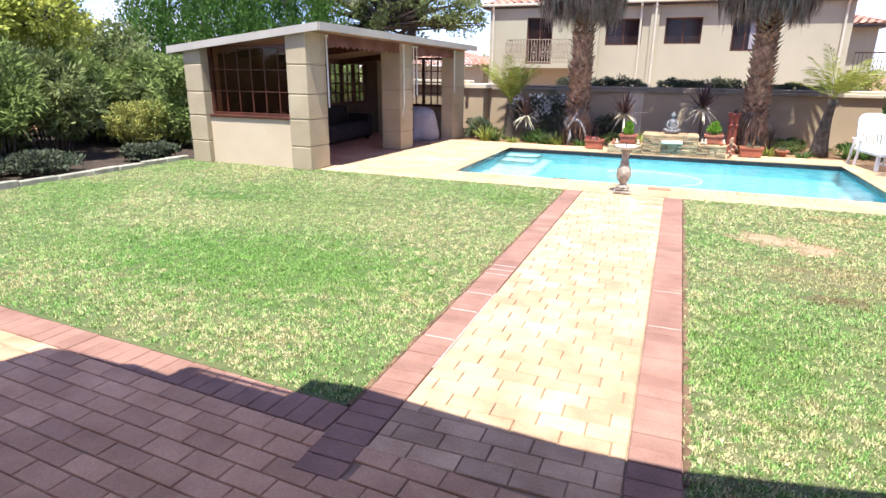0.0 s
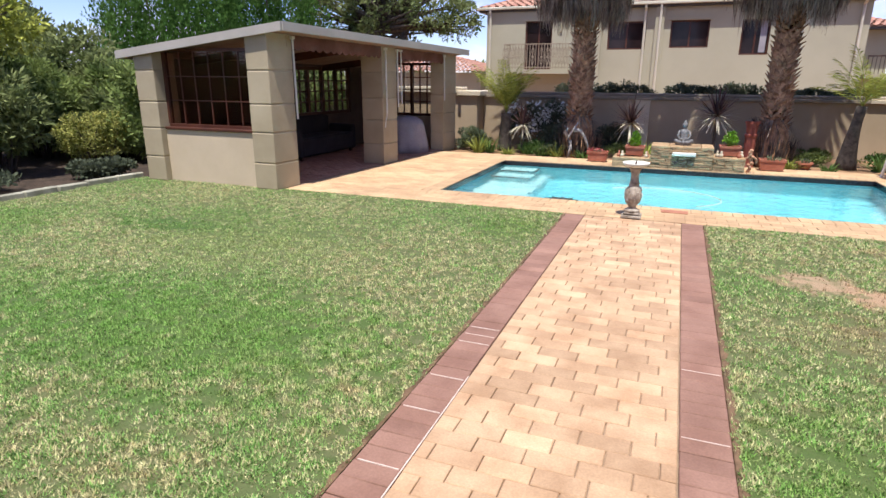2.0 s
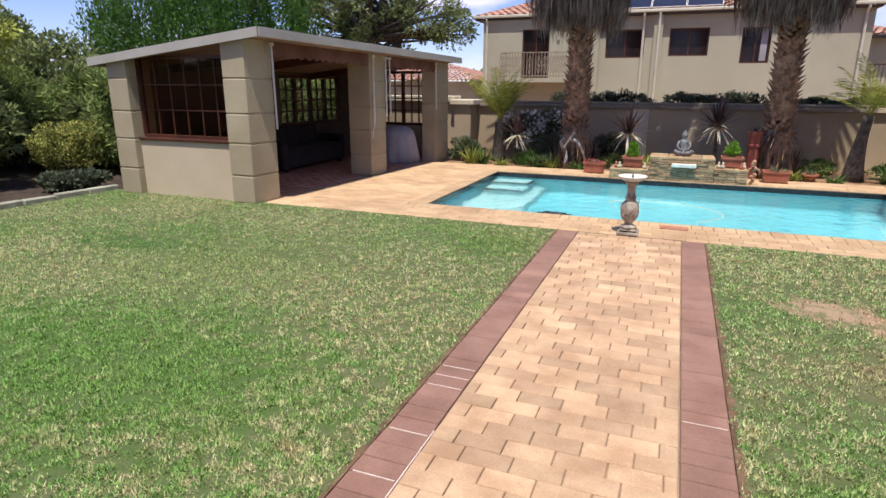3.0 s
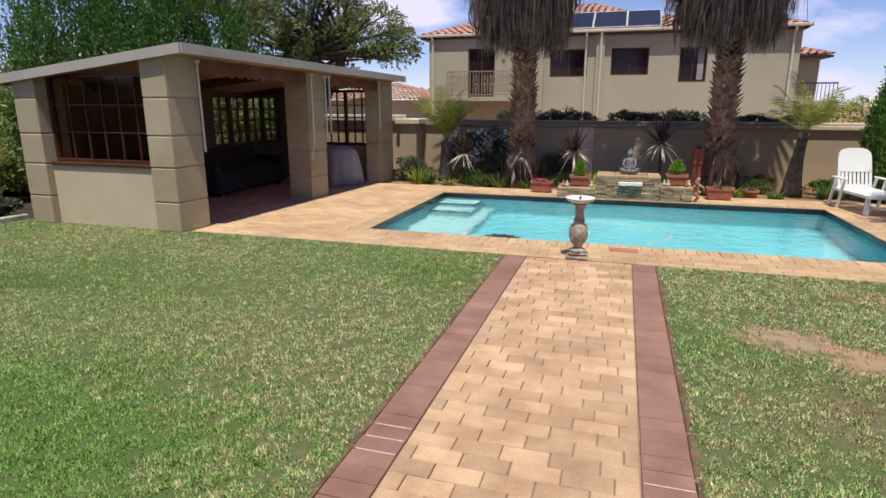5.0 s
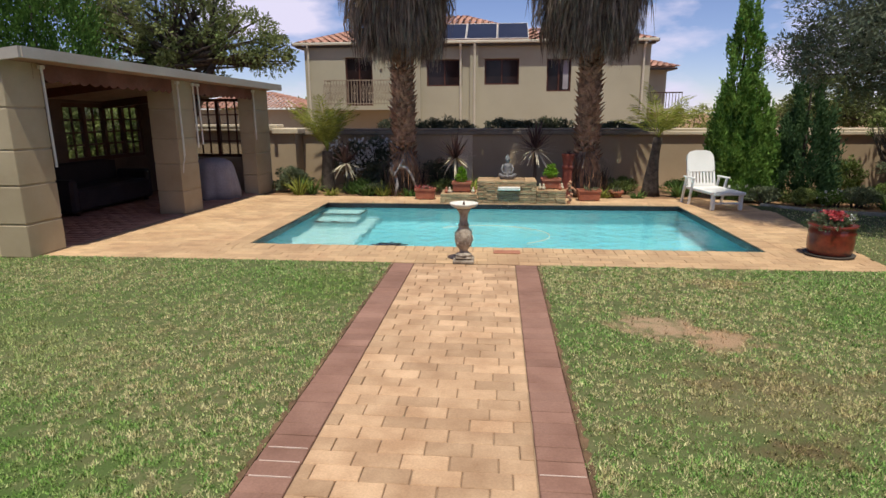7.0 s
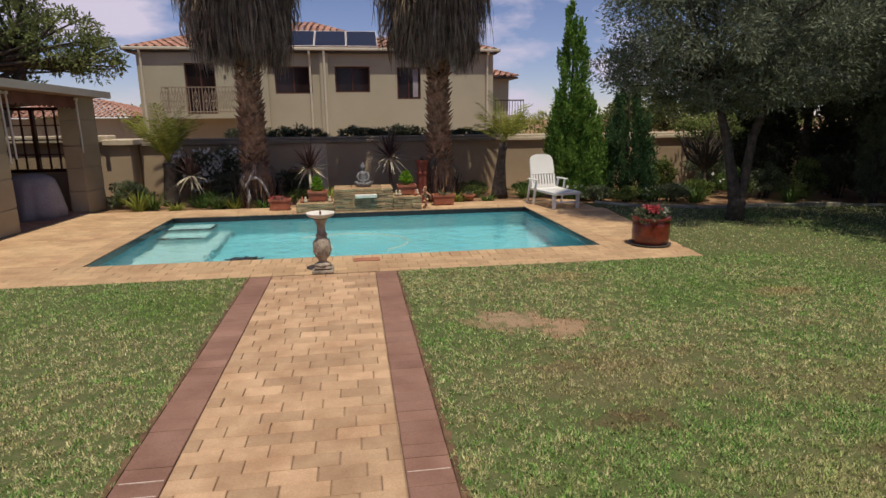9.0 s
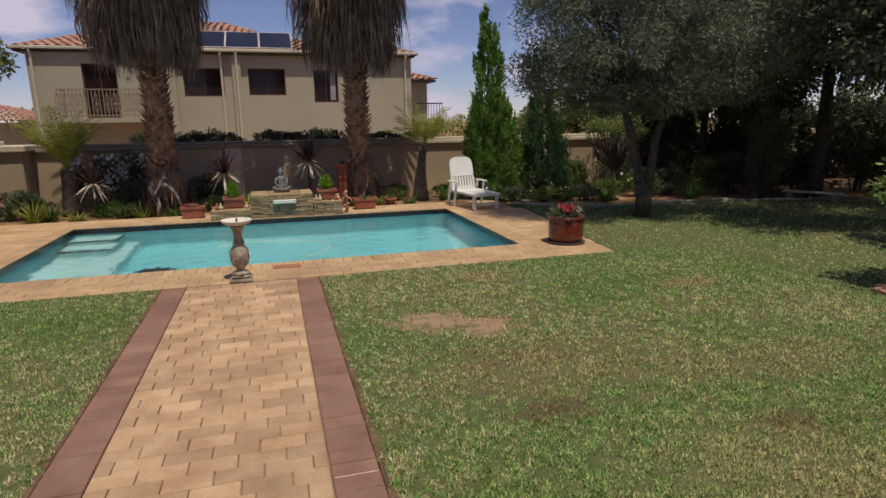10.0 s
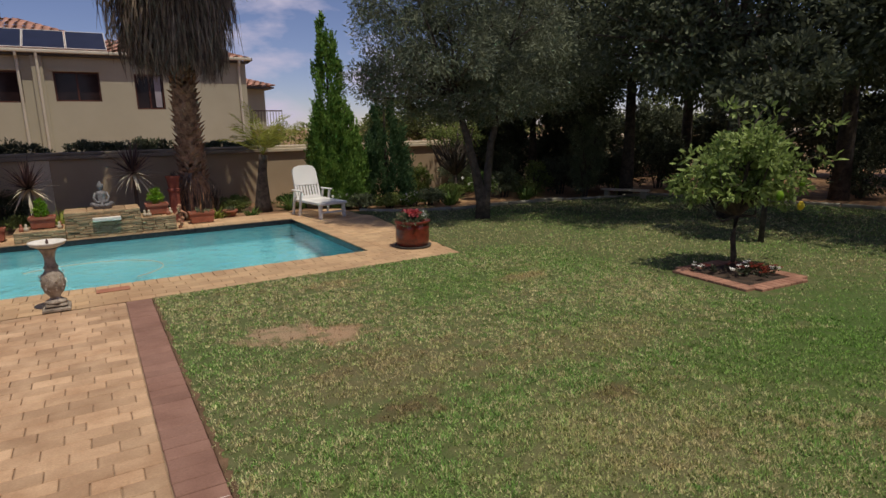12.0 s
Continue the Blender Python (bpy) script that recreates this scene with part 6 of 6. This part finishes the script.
limb_tree("neighbour_tree", "round dark green tree rising behind the boundary wall", (15.1, 18.7), [([(0, 0, 0), (0.02, 0, 0.8), (0.0, 0, 1.6)], [0.10, 0.08, 0.06])],
          [(0, 0, 1.9, 0.9, 0.8, 0.65), (0.6, 0, 1.6, 0.7, 0.6, 0.5), (-0.5, 0, 1.5, 0.6, 0.6, 0.5), (1.4, -0.2, 1.5, 0.8, 0.6, 0.45)], 11000, 0.09, G_BACK, 720, 40, 0.3, 0.4, 0.05, 0.1, 20)
bush("shrub", "yellow-green feathery shrub showing above the boundary wall", [(0, 0, 1.2, 0.62, 0.5, 0.7), (-0.3, 0, 0.9, 0.5, 0.4, 0.6)], 3500, 0.085, G_PALM, 721, (12.35, 19.5), aspect=0.2)

rng = np.random.default_rng(88)
bl = [(x, 55 + 4 * math.sin(x), 1.0, 3.2, 2.0, 1.7 + 0.6 * math.sin(x * 1.7)) for x in np.arange(-70, 130, 4.5)]
bl += [(60 + 3 * math.sin(y), y, 1.6, 2.5, 3.2, 3.4) for y in np.arange(-30, 55, 4.5)]
o = crown("far_trees", bl, 62000, 0.42, G_BACK, None, 888, sub=12)
tagged(o, "line of far trees beyond the neighbouring plots", "tree", kind="stuff")
bush("shrub", "tall feathery grey-green shrub in the shade of the trees", [(0, 0, 0.7, 0.42, 0.42, 0.62), (0.05, 0, 1.35, 0.5, 0.45, 0.5)], 13000, 0.055, G_GREY, 730, (16.7, 12.95), aspect=0.22, sub=40, subr=0.26)
# dense screen of shrubs beyond the shaded lawn
for i in range(9):
    # leaf colour darkened here too for the shade beyond the lawn
    x, y = 25.5 + 0.8 * math.sin(i * 2.2), -0.5 + i * 1.9
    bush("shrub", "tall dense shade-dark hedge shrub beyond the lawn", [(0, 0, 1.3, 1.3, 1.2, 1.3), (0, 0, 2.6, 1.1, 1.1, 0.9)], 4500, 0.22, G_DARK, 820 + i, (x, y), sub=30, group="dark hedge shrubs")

# ---- home behind the camera, whose eave shades the near patio ----
home = thing("home", "plastered home with a covered patio behind the garden", "house")
bm = bmesh.new()
lo = [bm.verts.new(p) for p in ((4.684, 2.84, 2.6), (4.834, 2.865, 2.6), (5.234, 2.855, 2.6), (5.314, 2.885, 2.6), (5.574, 2.86, 2.6), (5.604, 2.975, 2.6), (5.674, 2.98, 2.6), (5.694, 2.945, 2.6), (6.274, 2.925, 2.6), (6.294, 3.11, 2.6), (6.564, 3.14, 2.6), (6.734, 3.12, 2.6), (7.624, 3.045, 2.6), (8.084, 3.06, 2.6), (8.834, 3.22, 2.6), (15.234, 3.9, 2.6), (15.234, -3.2, 2.6), (2.434, -3.2, 2.6))]
hi = [bm.verts.new((v.co.x, v.co.y, v.co.z + 0.14)) for v in lo]
bm.faces.new(lo)
bm.faces.new(hi[::-1])
for i in range(len(lo)):
    bm.faces.new((lo[i - 1], hi[i - 1], hi[i], lo[i]))
part("patio_roof", bm, FASCIA, home)
bm = bmesh.new()
tube(bm, [(5.58, 2.95, 2.66), (5.65, 3.005, 2.63), (5.98, 2.995, 2.63), (6.34, 2.985, 2.63)], 0.014, 8)
part("gutter_rod", bm, FASCIA, home)
part("wall", boxed(-3, 5.4, -3.4, -3.2, -0.05, 2.9), STUCCO, home)
part("wall", boxed(9.4, 15, -3.4, -3.2, -0.05, 2.9), STUCCO, home)
part("wall", boxed(5.4, 9.4, -3.4, -3.2, 2.1, 2.9), STUCCO, home)
part("patio_door", boxed(5.4, 9.4, -3.32, -3.28, -0.01, 2.1), DARKWIN, home)

# ---- grass ----
rng = np.random.default_rng(77)


def grass(name, regions, label, hmin=0.009, hmax=0.023):
    P = []
    for X0, X1, Y0, Y1, dens in regions:
        n = int((X1 - X0) * (Y1 - Y0) * dens)
        P.append(np.stack([rng.uniform(X0, X1, n), rng.uniform(Y0, Y1, n)], 1))
    P = np.concatenate(P)
    x, y = P[:, 0], P[:, 1]
    keep = np.ones(len(P), bool)
    keep &= ~((np.abs(x - bx) < 0.55) & (np.abs(y - by) < 0.56))
    edge_w = 0.002 + 0.032 * np.abs(np.sin(y * 9.1) * np.sin(y * 23.7 + 1)) * rng.uniform(0.3, 1.0, len(P))
    keep &= ~((x > PX0 - edge_w) & (x < PX3 + edge_w))
    keep &= ~((x > PX3) & (y > 9.72) & (x < PAT_R + 0.05 + 0.12 * np.maximum(0, y - 9.7)))
    keep &= ~((((x - 8.68) / 0.28) ** 2 + ((y - 8.03) / 0.24) ** 2 < rng.uniform(0.3, 1.5, len(P))) | (((x - 9.05) / 0.26) ** 2 + ((y - 7.78) / 0.2) ** 2 < rng.uniform(0.2, 1.3, len(P))))
    keep &= y > EDGE(x) + 0.012 + 0.02 * np.abs(np.sin(x * 13.0))
    keep &= y < np.where(x > 11.4, np.where(x < 13.3, 13.9, np.where(x < 18, 12.85, 12.2)), 9.75)
    keep |= (rng.uniform(0, 1, len(P)) < 0.10) & (np.abs(x - 8.9) < 0.6) & (np.abs(y - 7.9) < 0.4)
    cell = np.random.default_rng(5).uniform(0, 1, (420, 220))
    gx, gy = (P[:, 0] + 0.5) / 0.045, (P[:, 1] - 3.5) / 0.045
    ix, iy = gx.astype(int) % 419, gy.astype(int) % 219
    fx, fy = gx % 1, gy % 1
    tuft = cell[ix, iy] * (1 - fx) * (1 - fy) + cell[ix + 1, iy] * fx * (1 - fy) + cell[ix, iy + 1] * (1 - fx) * fy + cell[ix + 1, iy + 1] * fx * fy
    wide = np.random.default_rng(6).uniform(0, 1, (160, 90))
    gx, gy = (P[:, 0] + 0.5) / 0.13, (P[:, 1] - 3.5) / 0.13
    ix, iy = gx.astype(int) % 159, gy.astype(int) % 89
    fx, fy = gx % 1, gy % 1
    tuft = 0.72 * tuft + 0.28 * (wide[ix, iy] * (1 - fx) * (1 - fy) + wide[ix + 1, iy] * fx * (1 - fy) + wide[ix, iy + 1] * (1 - fx) * fy + wide[ix + 1, iy + 1] * fx * fy)
    keep &= rng.uniform(0, 1, len(P)) < 0.62 + 2.1 * (tuft - 0.5)
    P, tuft = P[keep], tuft[keep]
    n = len(P)
    a, t = rng.uniform(0, 6.283, n), rng.uniform(0.2, 1.3, n)
    h, w = rng.uniform(hmin, hmax, n) * (0.6 + 0.8 * tuft), rng.uniform(0.0025, 0.0055, n)
    far = 1 + np.clip((P[:, 1] - 6) * 0.12 + (P[:, 0] - 9) * 0.08, 0, 1.6)
    w = w * far
    b = np.stack([P[:, 0], P[:, 1], np.full(n, -0.006)], 1)
    s = np.stack([-np.sin(a), np.cos(a), np.zeros(n)], 1) * w[:, None]
    tip = b + np.stack([np.cos(a) * np.sin(t), np.sin(a) * np.sin(t), np.cos(t)], 1) * (h * 1.3)[:, None]
    v = np.stack([b - s, b + s, tip], 1).reshape(-1, 3)
    g = quick(name, v, np.arange(3 * n).reshape(-1, 3), BLADE)
    return tagged(g, label, "grass", kind="stuff")


grass("grass", [(-0.33, 2.5, 3.9, 6.2, 11000), (2.5, 6.42, 3.7, 6.2, 25000), (-0.33, 6.42, 6.2, 7.6, 15000), (-0.33, 6.42, 7.6, 9.73, 10000)], "short mown grass blades, green and straw-coloured")
grass("grass", [(7.91, 11.0, 3.6, 6.3, 25000), (7.91, 12.5, 6.3, 9.72, 13000), (11.0, 12.5, 3.6, 6.3, 12000), (12.5, 19.0, 4.08, 9.72, 2400), (11.45, 19.0, 9.72, 13.9, 1700)], "short mown grass blades with worn dry patches")

for x0_, x1_, nm in ((PX0 - 0.030, PX0 - 0.001, 1), (PX3 + 0.001, PX3 + 0.030, 2)):
    rng2 = np.random.default_rng(nm)
    ys = np.arange(3.90, 9.74, 0.03)
    V, F = [], []
    for i, y in enumerate(ys):
        wv = rng2.uniform(-0.018, 0.018)
        a, bb = (x0_ + wv, x1_) if nm == 1 else (x0_, x1_ + wv)
        V += [(a, y, -0.0055), ((a + bb) / 2, y, 0.004 + rng2.uniform(-0.004, 0.004)), (bb, y, -0.002)]
        if i:
            k = 3 * i
            F += [(k - 3, k - 2, k + 1, k), (k - 2, k - 1, k + 2, k + 1)]
    tagged(quick("soil_edge", V, F, EDGE_SOIL), "crumbly brown soil edge between lawn and path", kind="structure")

# ---- pavers, last ----
rng = random.Random(31)


def paver_mesh(name, L, W, material, h=0.03, bev=0.004):
    me = bpy.data.meshes.new(name)
    bm = bmesh.new()
    l, w, b = L / 2, W / 2, bev
    top = [bm.verts.new(p) for p in ((-l + b, -w + b, 0), (l - b, -w + b, 0), (l - b, w - b, 0), (-l + b, w - b, 0))]
    mid = [bm.verts.new(p) for p in ((-l, -w, -b), (l, -w, -b), (l, w, -b), (-l, w, -b))]
    bot = [bm.verts.new(p) for p in ((-l, -w, -h), (l, -w, -h), (l, w, -h), (-l, w, -h))]
    bm.faces.new(top)
    for i in range(4):
        bm.faces.new((top[i - 1], mid[i - 1], mid[i], top[i]))
        bm.faces.new((mid[i - 1], bot[i - 1], bot[i], mid[i]))
    bmesh.ops.recalc_face_normals(bm, faces=bm.faces[:])
    bm.to_mesh(me)
    bm.free()
    me.materials.append(material)
    return me


MESH = {}


def lay(parent, name, x, y, L, W, material, z=0.0, rz=0.0):
    key = (round(L, 3), round(W, 3), material.name)
    if key not in MESH:
        MESH[key] = paver_mesh(name, L, W, material)
    o = new(name, MESH[key])
    o.parent = parent
    o.matrix_basis = pose(x + rng.uniform(-0.001, 0.001), y, z + rng.uniform(-0.0015, 0.0015), rng.uniform(-0.25, 0.25), rng.uniform(-0.2, 0.2), rz + rng.uniform(-0.4, 0.4))


def bond_row(X0, X1, y, row, L=0.22, gap=0.0048):
    x = X0 - (L / 2 if row % 2 else 0) - 0.012 * (row % 5)
    while x < X1 - 0.02:
        a, b = max(x, X0), min(x + L, X1)
        if b - a > 0.03:
            yield (a + b) / 2, round(b - a - gap, 3)
        x += L


path = thing("path", "buff clay paver path with plum-coloured header borders", "path", kind="structure")
rows = int((PY1 - 3.86) / 0.112)
for r in range(-2, rows):
    y = 3.86 + 0.056 + r * 0.1124
    for x, L in bond_row(PX1 + 0.002, PX2 - 0.002, y, r):
        lay(path, "brick", x, y, L, 0.1105, PAVER)
border = thing("path_border", "plum-coloured paver border along the path", "path", kind="structure")
n = int((PY1 - 3.86) / 0.1124)
for r in range(-4, n):
    y = 3.86 + 0.056 + r * 0.1124
    for x in ((PX0 + PX1) / 2, (PX2 + PX3) / 2):
        lay(border, "brick", x, y, 0.214, 0.1085, PLUM, z=0.002)
bm = bmesh.new()
for r in (8, 12, 15, 19, 20, 21):
    y = 3.86 + r * 0.1124
    box(bm, PX0 + 0.02, PX1 - 0.01, y - 0.0028, y + 0.0028, -0.002, 0.0033)
for r in (14, 20):
    y = 3.86 + r * 0.1124
    box(bm, PX2 + 0.01, PX3 - 0.01, y - 0.0028, y + 0.0028, -0.002, 0.0033)
box(bm, PX1 - 0.003, PX1 + 0.003, 4.4, 5.6, -0.004, 0.001)
part("pale_joint", bm, PALEJ, border, "white salt-stained joints")["kind"] = "stuff"
PATIO_TURN = pose(PX0, 3.895, -0.003, 0, 0, -3.78) @ Matrix.Translation((-PX0, -4.08, 0))
edge = thing("patio_border", "plum-coloured paver border between lawn and patio", "patio", kind="structure")
edge.matrix_basis = PATIO_TURN
k = 0
x = PX0 - 0.058
while x > 2.2:
    lay(edge, "brick", x, 3.968, 0.214, 0.1085, PLUM, z=0.002, rz=90)
    x -= 0.1124
x = PX3 + 0.058
while x < 11.5:
    lay(edge, "brick", x, 3.968, 0.214, 0.1085, PLUM, z=0.002, rz=90)
    x += 0.1124


def joined(name, spots, material, parent, label):
    V, F = [], []
    for x, y, L, W in spots:
        l, w, b, z = L / 2, W / 2, 0.004, rng.uniform(-0.0015, 0.0015)
        k = len(V)
        V += [(x - l + b, y - w + b, z), (x + l - b, y - w + b, z), (x + l - b, y + w - b, z), (x - l + b, y + w - b, z), (x - l, y - w, z - b), (x + l, y - w, z - b), (x + l, y + w, z - b), (x - l, y + w, z - b), (x - l, y - w, z - 0.03), (x + l, y - w, z - 0.03), (x + l, y + w, z - 0.03), (x - l, y + w, z - 0.03)]
        F.append((k, k + 1, k + 2, k + 3))
        for i in range(4):
            j = (i + 1) % 4
            F += [(k + j, k + i, k + 4 + i, k + 4 + j), (k + 4 + j, k + 4 + i, k + 8 + i, k + 8 + j)]
    o = quick(name, V, F, material, parent, label)
    o["kind"] = "stuff"
    return o


patio = thing("patio", "red-brown brick paved patio in the shade of the eave", "patio", kind="structure")
patio.matrix_basis = PATIO_TURN
rest = []
for r in range(62):
    y = 3.86 - 0.056 - r * 0.1124
    for x, L in bond_row(2.2, 11.5, y, r):
        spot = PATIO_TURN @ Vector((x, y, 0))
        a, b = spot.x - L / 2, spot.x + L / 2
        in_border = PX0 - 0.04 < a and b < PX1 + 0.04 or PX2 - 0.04 < a and b < PX3 + 0.04
        if PX0 - 0.04 < a and b < PX3 + 0.04 and spot.y > (3.45 if in_border else 3.68):
            continue
        if y > 2.3 and 4.4 < x < 8.7:
            lay(patio, "brick", x, y, L, 0.107, PATIO)
        else:
            rest.append((x, y, L, 0.107))
joined("far_bricks", rest, PATIO, patio, "further bricks of the patio")
deck = thing("pool_deck", "buff brick paved pool deck", "pool deck", kind="structure")
cx0, cx1, cy0, cy1 = POOL[0] - 0.225, POOL[1] + 0.225, POOL[2] - 0.225, POOL[3] + 0.225
rest = []
r = 0
y = 9.745 + 0.056
while y < BED_Y - 0.03:
    left = 2.44 + OFF(y - 9.65)
    right = PAT_R + 0.118 * max(0.0, y - 9.75) if y < 13.5 else PAT_R + 0.3
    spans = [(left, right)] if (y < cy0 or y > cy1) else [(left, cx0), (cx1, right)]
    for a, b in spans:
        for x, L in bond_row(a, b, y, r):
            if (y < 10.5 and x > 3.4) or (x > 10.7 and y < 11.6):
                lay(deck, "brick", x, y, round(L + 0.002, 3), 0.1105, PAVER_POOL)
            else:
                rest.append((x, y, L + 0.002, 0.1105))
    y += 0.1124
    r += 1
inner = []
for k in range(49):
    inner += [(x, 9.93 + k * 0.1124, L, 0.107) for x, L in bond_row(0.2, 2.40 + OFF(k * 0.11) - 0.0, 9.93 + k * 0.1124, k)]
floor_in = thing("pavilion_floor", "red-brown brick floor of the pavilion", "floor", kind="structure")
joined("bricks", [q for q in inner if not (q[0] > 2.2 and q[1] < 10.0)], FLOORB, floor_in, "bricks of the pavilion floor")
joined("far_bricks", rest, PAVER_POOL, deck, "further bricks of the pool deck")
coping = thing("pool_coping", "brick-on-edge coping round the pool", "pool coping", kind="structure")
n = int((cx1 - cx0) / 0.1124)
for k in range(n):
    x = cx0 + (k + 0.5) * (cx1 - cx0) / n
    for y in (POOL[2] - 0.105, POOL[3] + 0.105):
        lay(coping, "brick", x, y, 0.222, 0.1085, PAVER_POOL, z=0.004, rz=90)
n = int((POOL[3] - POOL[2]) / 0.1124)
for k in range(n):
    y = POOL[2] + (k + 0.5) * (POOL[3] - POOL[2]) / n
    for x in (POOL[0] - 0.105, POOL[1] + 0.105):
        lay(coping, "brick", x, y, 0.222, 0.1085, PAVER_POOL, z=0.004)
